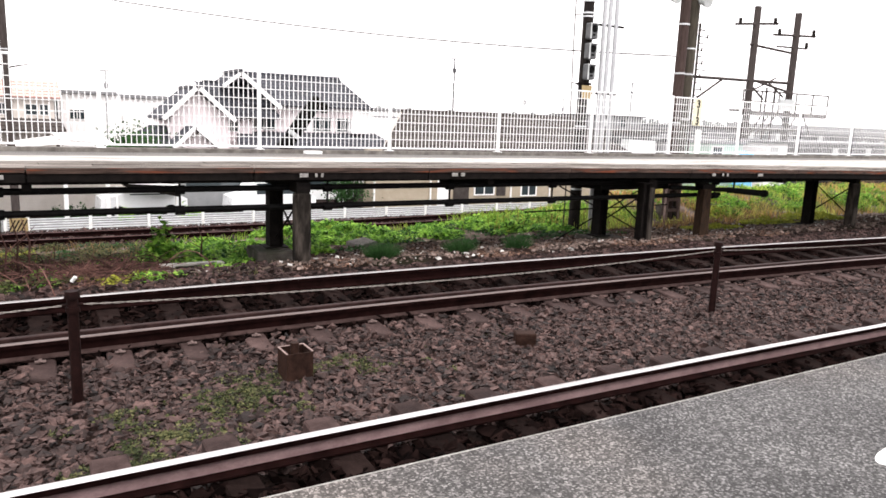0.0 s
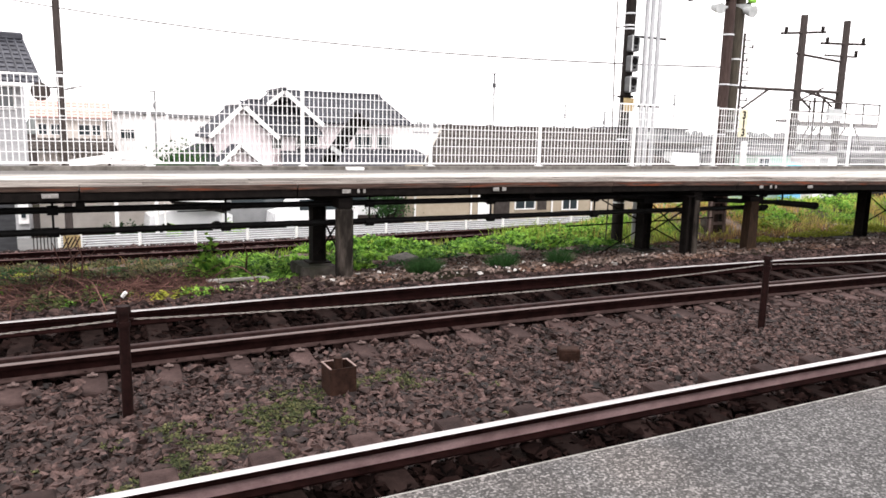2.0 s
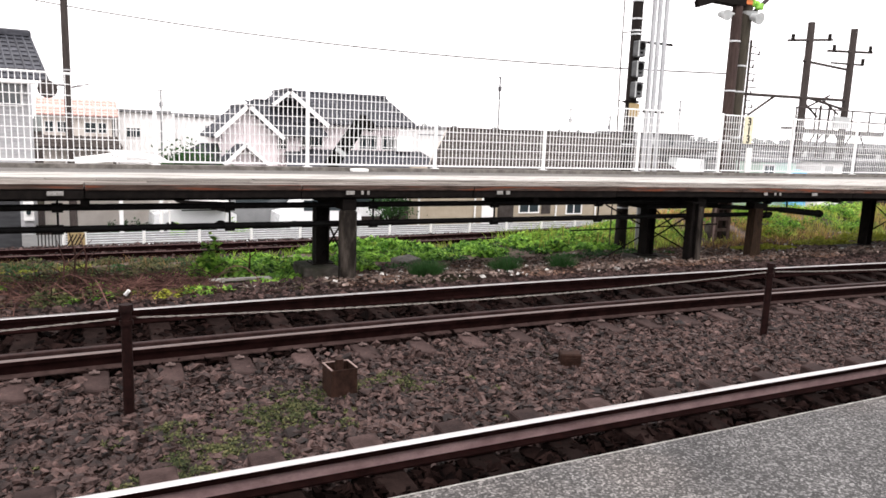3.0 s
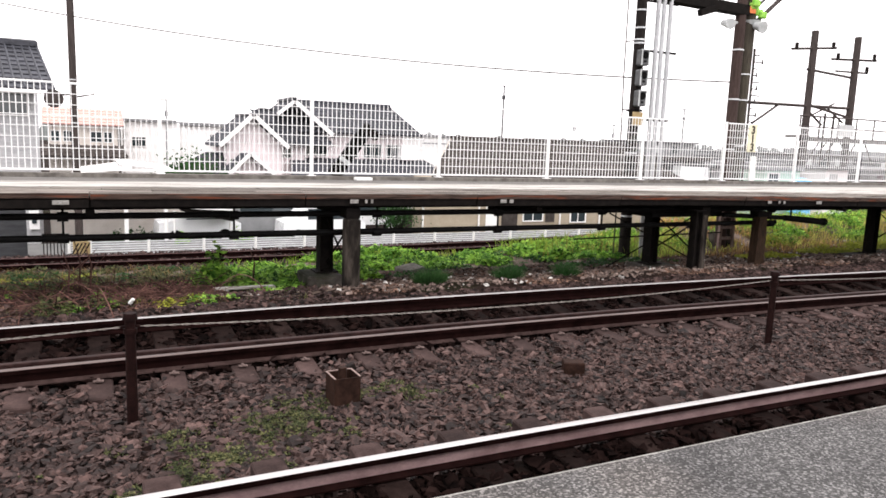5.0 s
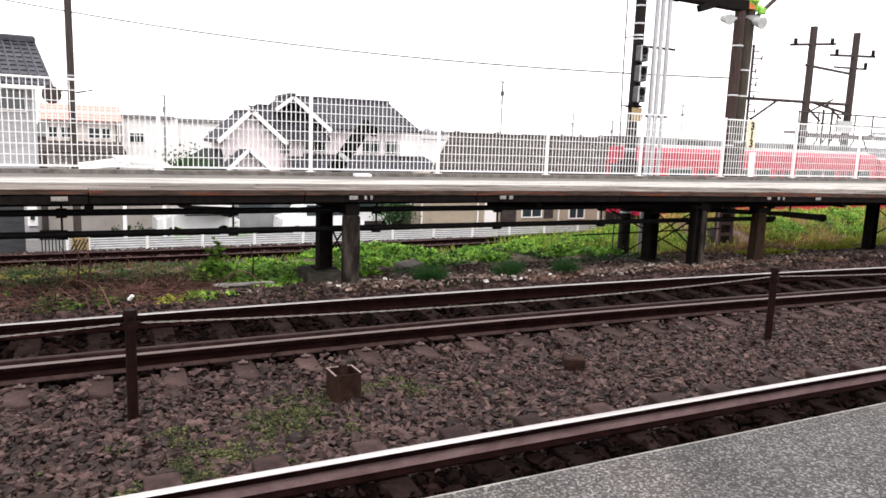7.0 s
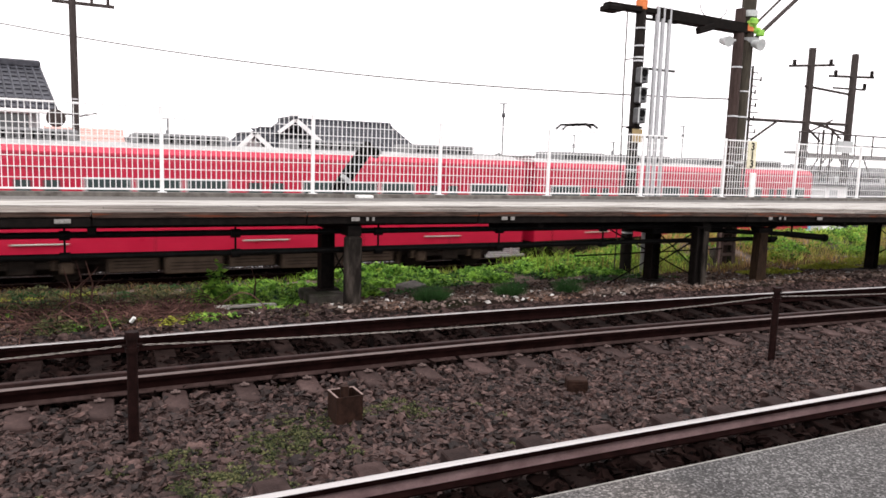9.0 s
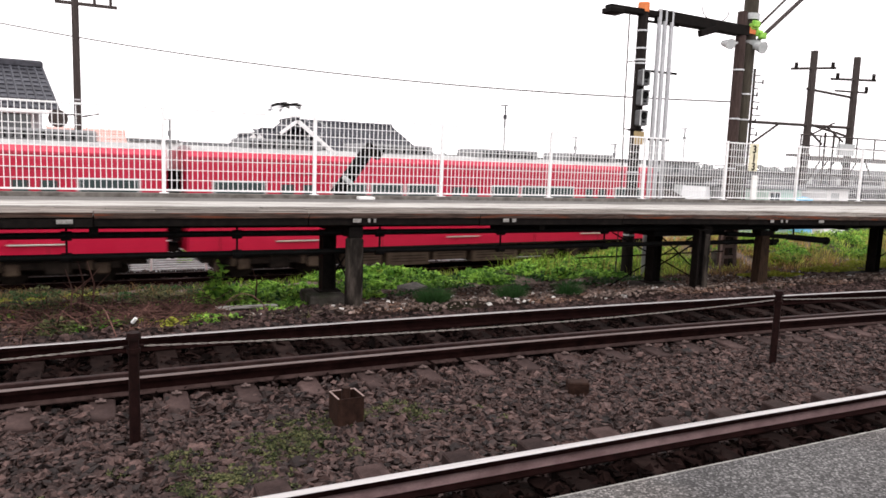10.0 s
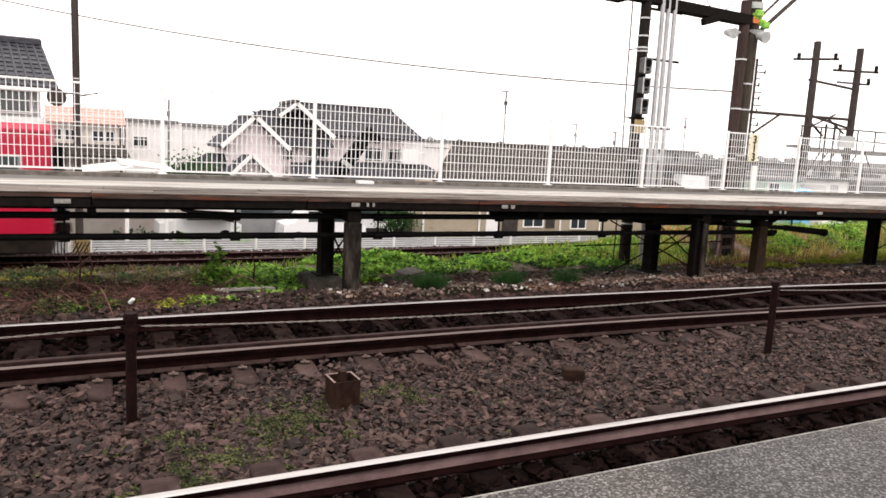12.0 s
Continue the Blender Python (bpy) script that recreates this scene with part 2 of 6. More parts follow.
M["road"] = material("road_asphalt", (0.12, 0.12, 0.12), (0.18, 0.18, 0.175), 0.8, 0.9, bump=0.2, fine=70)
M["car_white"] = material("white_car_paint", (0.78, 0.79, 0.8), (0.82, 0.83, 0.84), 2, 0.3, bump=0)
M["mint"] = material("mint_green_sheet", (0.45, 0.6, 0.52), (0.55, 0.68, 0.6), 3, 0.7, bump=0.1)
M["tarp"] = material("blue_tarpaulin", (0.12, 0.42, 0.7), (0.25, 0.55, 0.8), 3, 0.5, bump=0.4, fine=12)
# pale greys that put the haze of distance into the base colour
M["haze_grey"] = material("haze_pale_grey", (0.17, 0.172, 0.178), (0.26, 0.262, 0.268), 0.3, 0.9, bump=0)
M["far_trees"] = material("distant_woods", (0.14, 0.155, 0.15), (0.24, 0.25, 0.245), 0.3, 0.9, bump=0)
M["leaf"] = material("weed_leaf", (0.075, 0.21, 0.028), (0.26, 0.47, 0.075), 2.5, 0.65, bump=0.1, island=0.85, through_light=0.4, hue=0.045)
M["leaf_yellow"] = material("yellow_green_leaf", (0.2, 0.26, 0.03), (0.4, 0.4, 0.06), 2, 0.65, bump=0.1, island=0.35, through_light=0.4)
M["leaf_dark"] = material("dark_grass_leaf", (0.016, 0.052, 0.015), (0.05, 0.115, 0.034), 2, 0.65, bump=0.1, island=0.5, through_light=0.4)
M["grass"] = material("grass_blade", (0.13, 0.24, 0.025), (0.3, 0.44, 0.06), 0.8, 0.7, bump=0.05, island=0.4, c=(0.34, 0.28, 0.08), c_at=0.56, through_light=0.4)
M["bank_grass"] = material("yellowing_bank_grass", (0.3, 0.44, 0.07), (0.62, 0.7, 0.17), 0.7, 0.7, bump=0.05, island=0.6, c=(0.5, 0.33, 0.13), c_at=0.53, through_light=0.45, hue=0.05)
# oil stain mid-sleeper; on the platform-side track also painted shade
M["oily_shaded_sleeper"] = material("oil_and_shade_sleeper", (0.005, 0.003, 0.0026), (0.019, 0.012, 0.0107), 6, 0.9, bump=0.4, fine=80, rand=0.4, spec=0.03)
M["car_silver"] = material("silver_car_paint", (0.2, 0.205, 0.21), (0.26, 0.265, 0.27), 2, 0.3, bump=0)
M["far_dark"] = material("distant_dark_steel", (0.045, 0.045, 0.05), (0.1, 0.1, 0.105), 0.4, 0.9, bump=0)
M["slate"] = material("slate_grey_panel", (0.03, 0.031, 0.034), (0.06, 0.061, 0.065), 1.5, 0.6, bump=0.1, stretch=(1, 1, 5))
M["dark_stone"] = material("sooty_ballast_stone", (0.01, 0.0056, 0.005), (0.062, 0.039, 0.035), 8, 0.8, bump=0.5, fine=70, island=0.95, spec=0.12)
M["litter"] = material("fallen_leaf_litter", (0.05, 0.028, 0.021), (0.19, 0.115, 0.085), 3, 0.9, bump=0.1, island=0.65)
M["dry"] = material("dry_grass", (0.1, 0.056, 0.028), (0.36, 0.23, 0.11), 2, 0.9, bump=0.05, island=0.5, through_light=0.4)
M["stem"] = material("dead_stem", (0.026, 0.0115, 0.01), (0.15, 0.078, 0.064), 5, 0.9, bump=0.1, island=0.7)


def glass_material(name, tint, rough=0.05):
    m = bpy.data.materials.new(name)
    m.use_nodes = True
    p = m.node_tree.nodes["Principled BSDF"]
    p.inputs["Base Color"].default_value = (*tint, 1)
    p.inputs["Roughness"].default_value = rough
    p.inputs["Specular IOR Level"].default_value = 0.8
    return m


M["glass"] = glass_material("dark_window_glass", (0.03, 0.04, 0.045))
M["train_glass"] = glass_material("train_window_glass", (0.05, 0.07, 0.07), 0.08)


# ---- mesh helpers ----
class Mesh:
    """Gathers boxes, tubes and swept shapes into one mesh."""

    def __init__(self):
        self.v, self.f, self.k = [], [], []

    def add(self, verts, faces, k=0):
        o = len(self.v)
        self.v += [tuple(p) for p in verts]
        self.f += [tuple(i + o for i in f) for f in faces]
        self.k += [k] * len(faces)
        return self

    def box(self, lo, hi, bevel=0.0, turn=None, k=0):
        c = [(a + b) / 2 for a, b in zip(lo, hi)]
        h = [abs(b - a) / 2 for a, b in zip(lo, hi)]
        b = min(bevel, *(q * 0.49 for q in h))
        vs, fs = [], []
        if b <= 0:
            vs = [(sx * h[0], sy * h[1], sz * h[2]) for sx in (-1, 1) for sy in (-1, 1) for sz in (-1, 1)]
            fs = [(0, 1, 3, 2), (4, 6, 7, 5), (0, 4, 5, 1), (2, 3, 7, 6), (0, 2, 6, 4), (1, 5, 7, 3)]
        else:
            idx = {}
            for sx in (-1, 1):
                for sy in (-1, 1):
                    for sz in (-1, 1):
                        for ax in range(3):
                            p = [sx * (h[0] - b), sy * (h[1] - b), sz * (h[2] - b)]
                            p[ax] = (sx, sy, sz)[ax] * h[ax]
                            idx[(sx, sy, sz, ax)] = len(vs)
                            vs.append(tuple(p))
            for ax in range(3):
                u, w = (ax + 1) % 3, (ax + 2) % 3
                for s in (-1, 1):
                    q = []
                    for su, sw in ((-1, -1), (1, -1), (1, 1), (-1, 1)):
                        key = [0, 0, 0]
                        key[ax], key[u], key[w] = s, su, sw
                        q.append(idx[(*key, ax)])
                    fs.append(tuple(q) if s > 0 else tuple(reversed(q)))
                for su in (-1, 1):
                    for sw in (-1, 1):
                        a, d = [0, 0, 0], [0, 0, 0]
                        a[ax], d[ax] = -1, 1
                        for r in (a, d):
                            r[u], r[w] = su, sw
                        q = (idx[(*a, u)], idx[(*d, u)], idx[(*d, w)], idx[(*a, w)])
                        fs.append(q if su * sw < 0 else tuple(reversed(q)))
            for sx in (-1, 1):
                for sy in (-1, 1):
                    for sz in (-1, 1):
                        q = tuple(idx[(sx, sy, sz, ax)] for ax in range(3))
                        fs.append(q if sx * sy * sz > 0 else tuple(reversed(q)))
        if turn is not None:
            vs = [turn @ Vector(p) for p in vs]
        return self.add([(p[0] + c[0], p[1] + c[1], p[2] + c[2]) for p in vs], fs, k)

    def tube(self, a, b, r0, r1=None, n=10, k=0):
        a, b = Vector(a), Vector(b)
        r1 = r0 if r1 is None else r1
        q = (b - a).to_track_quat("Z", "Y").to_matrix()
        vs = []
        for p, r in ((a, r0), (b, r1)):
            for i in range(n):
                t = 2 * math.pi * i / n
                vs.append(p + q @ Vector((r * math.cos(t), r * math.sin(t), 0)))
        fs = [(i, (i + 1) % n, n + (i + 1) % n, n + i) for i in range(n)]
        fs += [tuple(reversed(range(n))), tuple(range(n, 2 * n))]
        return self.add(vs, fs, k)

    def line(self, pts, r, n=6, k=0):
        for a, b in zip(pts, pts[1:]):
            self.tube(a, b, r, r, n, k)
        return self

    def sweep(self, profile, path, kinds=None):
        """profile: closed list of (across, up); path: list of (x, y, z)."""
        m = len(profile)
        vs, fs = [], []
        for x, y, z in path:
            vs += [(x, y + a, z + u) for a, u in profile]
        ks = []
        for i in range(len(path) - 1):
            for j in range(m):
                fs.append((i * m + j, (i + 1) * m + j, (i + 1) * m + (j + 1) % m, i * m + (j + 1) % m))
                ks.append(kinds[j] if kinds else 0)
        fs.append(tuple(range(m)))
        e = (len(path) - 1) * m
        fs.append(tuple(reversed(range(e, e + m))))
        self.add(vs, fs)
        self.k[-len(fs):] = ks + [0, 0]
        return self

    def pipe(self, pts, r, n=6):
        """One continuous tube along the points."""
        vs, fs = [], []
        for i, p in enumerate(pts):
            d = (Vector(pts[min(i + 1, len(pts) - 1)]) - Vector(pts[max(i - 1, 0)])).normalized()
            u = d.cross(Vector((0, 0, 1))).normalized()
            w = u.cross(d)
            vs += [tuple(Vector(p) + (u * math.cos(2 * math.pi * j / n) + w * math.sin(2 * math.pi * j / n)) * r) for j in range(n)]
        for i in range(len(pts) - 1):
            fs += [(i * n + j, i * n + (j + 1) % n, (i + 1) * n + (j + 1) % n, (i + 1) * n + j) for j in range(n)]
        return self.add(vs, fs)

    def data(self, name, mats):
        me = bpy.data.meshes.new(name)
        me.from_pydata(self.v, [], self.f)
        for m in mats if isinstance(mats, (list, tuple)) else [mats]:
            me.materials.append(m)
        if any(self.k):
            me.polygons.foreach_set("material_index", self.k)
        bm = bmesh.new()
        bm.from_mesh(me)
        bmesh.ops.recalc_face_normals(bm, faces=bm.faces)
        bm.to_mesh(me)
        bm.free()
        me.update()
        return me


def part(name, mesh, mats, parent=None, label="", smooth=False):
    me = mesh if isinstance(mesh, bpy.types.Mesh) else mesh.data(name, mats)
    if smooth:
        me.shade_smooth()
        me.set_sharp_from_angle(angle=radians(40))
    ob = new(name, me)
    ob.parent = parent
    if label:
        ob["label"] = label
    return ob


def thing(name, label, category, group="", kind="", at=(0, 0, 0)):
    ob = new(name)
    ob.empty_display_size = 0.2
    ob.location = at
    return tagged(ob, label, category, group, kind)


def raw_mesh(name, verts, faces_flat, corner, mats, flat=True):
    """A mesh from numpy arrays: verts (n,3), faces with the same corner count."""
    me = bpy.data.meshes.new(name)
    nf = len(faces_flat) // corner
    me.vertices.add(len(verts))
    me.vertices.foreach_set("co", np.asarray(verts, np.float32).ravel())
    me.loops.add(len(faces_flat))
    me.loops.foreach_set("vertex_index", np.asarray(faces_flat, np.int32))
    me.polygons.add(nf)
    me.polygons.foreach_set("loop_start", np.arange(0, nf * corner, corner, dtype=np.int32))
    me.update(calc_edges=True)
    me.validate()
    if flat:
        me.shade_flat()
    me.materials.append(mats)
    return me


rng = np.random.default_rng(7)


# ---- ground ----
GROUND_Y = (-1500, -60, 1.9, 2.6, 4.05, 4.9, 5.6, 6.4, 7.07, 8.25, 9.0, 9.6, 10.8, 12.1, 15.2, 17.5, 19.2, 20.3, 24.0, 25.2, 26.2, 28.5, 60, 300, 1500)
GROUND_Z = (-0.5, -0.5, -0.45, -0.3, -0.17, -0.24, -0.265, -0.265, -0.24, -0.17, -0.2, -0.27, -0.3, -0.5, -0.9, -1.05, -1.58, -1.68, -1.68, -1.95, -2.05, -2.3, -2.4, -2.4, -2.4)


def far_bend(x):
    """How far the sunken track swings away from the straight."""
    d = np.clip(np.asarray(x, float) - 5.0, 0, 11.0)
    return 0.0062 * d * d + 0.1364 * np.maximum(np.asarray(x, float) - 16.0, 0)


def far_rail_z(x):
    """Rail height of the sunken track, which falls away on the approach."""
    return -1.5 - 0.014 * max(x - 20.0, 0.0)


def ground_z(x, y):
    x, y = np.broadcast_arrays(np.asarray(x, float), np.asarray(y, float))
    y = y - np.minimum(far_bend(x), 12.0) * np.clip((y - 18.5) / 3, 0, 1)
    z = np.interp(y, GROUND_Y, GROUND_Z)
    x, y = np.asarray(x, float), np.asarray(y, float)
    z = z + np.clip((x - 12.5) / 4, 0, 1) * 0.86 * np.exp(-((y - 17.4) / 1.7) ** 2)
    humps = 0.7 * np.exp(-((x - 6.3) / 1.5) ** 2) + 0.9 * np.exp(-((x - 11.8) / 2.2) ** 2)
    z = z + 0.36 * humps * np.exp(-((y - 16.6) / 1.2) ** 2)
    return z


def build_ground():
    xs = np.concatenate([[-1500, -300, -60, -20], np.arange(-8, 40, 0.5), [45, 60, 100, 300, 1500]])
    ys = np.unique(np.concatenate([GROUND_Y, np.arange(1.9, 28.6, 0.4), [35, 45, 80, 150]]))
    X, Y = np.meshgrid(xs, ys, indexing="ij")
    Z = ground_z(X, Y)
    near = (Y > 9.3) & (Y < 20) & (X > -9) & (X < 41)
    Z = Z + near * 0.05 * np.sin(X * 3.1 + np.sin(Y * 2.3)) * np.sin(Y * 2.7 + 1.0)
    v = np.stack([X, Y, Z], -1).reshape(-1, 3)
    nx, ny = len(xs), len(ys)
    i = np.arange(nx - 1)[:, None] * ny + np.arange(ny - 1)[None]
    f = np.stack([i, i + ny, i + ny + 1, i + 1], -1).reshape(-1)
    me = raw_mesh("ground", v, f, 4, M["soil"], False)
    me.materials.append(M["bank_soil"])
    xc, yc = ((X[:-1, :-1] + X[1:, 1:]) / 2).ravel(), ((Y[:-1, :-1] + Y[1:, 1:]) / 2).ravel()
    me.polygons.foreach_set("material_index", ((yc > 10.5) & (yc < 20)).astype(np.int32))
    me.shade_smooth()
    tagged(new("ground", me), "dark brown bare soil sloping down from the tracks", "ground", kind="structure")


build_ground()


# ---- tracks ----
def bend(x, k):
    d = np.minimum(x, 15.0) - 2.8
    return -k * d * d - np.maximum(x - 15.0, 0) * 2 * k * 12.2


RAIL = [(-0.062, -0.153), (0.062, -0.153), (0.062, -0.142), (0.012, -0.122), (0.009, -0.05), (0.032, -0.04), (0.034, -0.006), (0.026, 0.0),
        (-0.024, 0.0), (-0.034, -0.006), (-0.033, -0.043), (-0.009, -0.05), (-0.012, -0.122), (-0.062, -0.142)]
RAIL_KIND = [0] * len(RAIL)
# 1 running top, 2 shadow-dark head side and underside, 3 foot, 0 web and rest
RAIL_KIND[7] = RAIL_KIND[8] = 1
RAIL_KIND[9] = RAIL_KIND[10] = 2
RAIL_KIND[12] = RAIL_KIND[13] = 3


def rail_path(y0, z, k, lo=-9, hi=34):
    return [(x, y0 + bend(x, k), z) for x in np.arange(lo, hi + 0.1, 1.0)]


def sleeper_mesh(name, length, z_near, z_far, near):
    m = Mesh()
    h = length / 2
    # near end of the platform-side sleepers darkened as if shaded by the platform
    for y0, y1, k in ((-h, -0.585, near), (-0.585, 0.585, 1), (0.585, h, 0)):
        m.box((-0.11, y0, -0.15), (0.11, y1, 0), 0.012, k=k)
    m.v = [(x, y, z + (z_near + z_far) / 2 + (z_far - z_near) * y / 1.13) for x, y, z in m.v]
    return m.data(name, [M["sleeper"], M["oily_shaded_sleeper"]])


def build_track(name, label, y_mid, k, rails, mats, step, phase, lo, hi, z_near, z_far, extra=None, clips=()):
    t = thing(name, label, "railway track", kind="structure")
    for (y0, z), (m_side, m_top, m_foot) in zip(rails, mats):
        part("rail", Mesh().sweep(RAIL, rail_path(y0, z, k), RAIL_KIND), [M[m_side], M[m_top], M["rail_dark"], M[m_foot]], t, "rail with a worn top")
    if extra:
        part("guard_rail", Mesh().sweep(RAIL, rail_path(extra[0], extra[1], k), None), [M["guard"]], t, "dull brown guard rail")
    me = sleeper_mesh("sleeper", 2.1, z_near, z_far, 0 if extra else 1)
    clip = Mesh().box((-0.045, -0.022, 0), (0.045, 0.022, 0.018), 0.006)
    clip.box((-0.015, -0.035, 0.006), (0.015, 0.035, 0.028), 0.005)
    clip = clip.data("rail_clip", M["clip"])
    n0, n1 = math.ceil((lo - phase) / step), math.floor((hi - phase) / step)
    for i in range(n0, n1 + 1):
        x = phase + i * step
        s = part("sleeper", me, None, t)
        s.location = (x, y_mid + bend(x, k), 0)
        s.rotation_euler = (0, 0, random.uniform(-0.02, 0.02))
        for yc, zc in clips:
            c = part("rail_clip", clip, None, s)
            c.location = (random.uniform(-0.02, 0.02), yc - y_mid, zc)
    return t


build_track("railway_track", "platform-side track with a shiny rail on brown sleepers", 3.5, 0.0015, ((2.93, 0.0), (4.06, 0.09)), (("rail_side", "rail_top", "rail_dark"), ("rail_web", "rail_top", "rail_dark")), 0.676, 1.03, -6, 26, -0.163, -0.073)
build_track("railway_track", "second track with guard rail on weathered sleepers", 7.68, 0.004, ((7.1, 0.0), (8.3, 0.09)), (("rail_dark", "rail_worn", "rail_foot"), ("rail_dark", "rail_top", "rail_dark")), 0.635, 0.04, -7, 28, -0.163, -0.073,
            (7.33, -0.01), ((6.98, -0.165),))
far_track = thing("railway_track", "sunken far track behind the old platform", "railway track", kind="structure")
for y0 in (21.55, 22.68):
    part("rail", Mesh().sweep(RAIL, [(x, y0 + float(far_bend(x)), far_rail_z(x)) for x in [-60, 0] + [5 + 1.1 * i for i in range(11)] + [20, 60, 120, 180]], RAIL_KIND), [M["rail_dark"], M["rail_side"], M["rail_dark"], M["rail_dark"]], far_track)
me = Mesh().box((-0.11, -1.05, -0.14), (0.11, 1.05, 0), 0.01).data("sleeper", M["sleeper"])
for i in range(75):
    part("sleeper", me, None, far_track).location = (-9 + i * 0.64, 22.1 + float(far_bend(-9 + i * 0.64)), far_rail_z(-9 + i * 0.64) - 0.153)


def scatter_stones(name, label, boxes, size, density, mat, keep=None, lift=0.0):
    """Loose angular stones over the ground in the given stretches of the plan."""
    base = np.array([(sx, sy, sz) for sx in (-1, 1) for sy in (-1, 1) for sz in (-1, 1)]) * 0.72
    quads = ((0, 1, 3, 2), (4, 6, 7, 5), (0, 4, 5, 1), (2, 3, 7, 6), (0, 2, 6, 4), (1, 5, 7, 3))
    tri = np.array([t for q in quads for t in ((q[0], q[1], q[2]), (q[0], q[2], q[3]))])
    P = []
    for x0, x1, y0, y1 in boxes:
        n = int((x1 - x0) * (y1 - y0) * density)
        P.append(np.stack([rng.uniform(x0, x1, n), rng.uniform(y0, y1, n)], 1))
    P = np.concatenate(P)
    if keep is not None:
        P = P[keep(P[:, 0], P[:, 1])]
    n = len(P)
    s = size * rng.uniform(0.55, 1.35, (n, 1, 1)) * rng.uniform(0.32, 1.55, (n, 1, 3))
    v = (base[None] + rng.uniform(-0.62, 0.62, (n, len(base), 3))) * s
    q = rng.normal(size=(n, 4))
    q /= np.linalg.norm(q, axis=1, keepdims=True)
    a, b, c, d = q.T
    R = np.stack([1 - 2 * (c * c + d * d), 2 * (b * c - a * d), 2 * (b * d + a * c), 2 * (b * c + a * d), 1 - 2 * (b * b + d * d), 2 * (c * d - a * b),
                  2 * (b * d - a * c), 2 * (c * d + a * b), 1 - 2 * (b * b + c * c)], 1).reshape(n, 3, 3)
    v = np.einsum("nij,nkj->nki", R, v)
    v[:, :, 2] *= 0.65
    z = ground_z(P[:, 0], P[:, 1]) + rng.uniform(-0.5, 1.5, n) * size + lift
    v += np.stack([P[:, 0], P[:, 1], z], 1)[:, None]
    f = (tri[None] + (np.arange(n) * len(base))[:, None, None]).reshape(-1)
    return tagged(new(name, raw_mesh(name, v.reshape(-1, 3), f, 3, mat)), label, "gravel", kind="stuff")


scatter_stones("ballast", "purplish brown crushed stone ballast between the tracks", ((-2.5, 9, 4.1, 6.95),), 0.0275, 960, M["stone"])
# shade under the platform edge, put into the stone colour
scatter_stones("ballast", "ballast coloured near-black for the shade below the platform edge", ((-2.5, 26, 2.0, 4.0),), 0.04, 520, M["oily_shaded_stone"], None, 0.03)
scatter_stones("ballast", "purplish brown crushed stone ballast further along", ((9, 26, 3.4, 6.9),), 0.03, 640, M["stone"])
scatter_stones("ballast", "dark ballast bed under the second track", ((-3, 26, 7.0, 8.4),), 0.04, 460, M["oily_shaded_stone"], None, 0.02)
scatter_stones("ballast", "dark ballast shoulder beyond the second track", ((-3, 26, 8.3, 10.0),), 0.034, 480, M["dark_stone"])
scatter_stones("ballast", "brown stones lying over the sleeper ends", ((-2.5, 26, 6.55, 6.98),), 0.034, 260, M["stone"], lambda x, y: np.abs((x - 0.04) / 0.635 - np.round((x - 0.04) / 0.635)) * 0.635 > 0.1, 0.03)
scatter_stones("ballast", "dusty ballast of the far track", ((-6, 30, 20.3, 24.2),), 0.035, 140, M["stone"])
scatter_stones("rubble", "pale broken stones on the bare soil", ((4, 9, 10.2, 12.5), (10, 26, 11, 15.5), (1, 4, 10.4, 12)), 0.032, 10, M["pale_stone"])
scatter_stones("rubble", "brown gravel below the old platform", ((3.4, 26, 10.3, 14.5),), 0.03, 120, M["dust_stone"])
scatter_stones("rubble", "dark gravel among the dead stems", ((-3, 3.4, 9.7, 13.5),), 0.033, 130, M["stone"])


# ---- our platform ----
near_platform = thing("platform", "worn grey asphalt station platform with a pale concrete edge", "platform", kind="structure")
part("paving", Mesh().box((-12, -7, 0.5), (34, 2.1, 0.86)), M["asphalt"], near_platform)
part("edge", Mesh().box((-12, 2.102, 0.7), (34, 2.11, 0.861), 0.004), M["kerb"], near_platform, "pale concrete edge stones")
part("wall", Mesh().box((-12, 1.4, -0.6), (34, 1.9, 0.52)), M["dark_steel"], near_platform)
mark = Mesh()
ring = [(3.05 + 0.25 * math.cos(t) * (1 if abs(math.cos(t)) < 0.7 else 1.15), 1.33 + 0.075 * math.sin(t)) for t in np.linspace(0, 2 * math.pi, 24, endpoint=False)]
mark.add([(x, y, 0.861) for x, y in ring] + [(x, y, 0.865) for x, y in ring], [tuple(range(24, 48))] + [(i, (i + 1) % 24, 24 + (i + 1) % 24, 24 + i) for i in range(24)])
tagged(part("platform_marking", mark, M["white_paint"]), "rounded white painted marking on the asphalt", "marking")


# ---- between the tracks ----
def rope_post(x, y):
    t = thing("rope_post", "rust-brown steel post with a collar cap beside the track", "post", "rope posts between the tracks", at=(x, y, -0.3))
    part("pole", Mesh().tube((0, 0, 0), (0.0, 0, 0.93), 0.043, 0.04, 14), M["post"], t, smooth=True)
    cap = Mesh().tube((0, 0, 0.93), (0, 0, 0.985), 0.058, 0.05, 14)
    cap.tube((0, 0, 0.82), (0, 0, 0.86), 0.052, 0.052, 14)
    cap.tube((-0.075, 0, 0.875), (0.075, 0, 0.875), 0.012, 0.012, 8)
    part("cap", cap, M["post"], t, smooth=True)
    return t


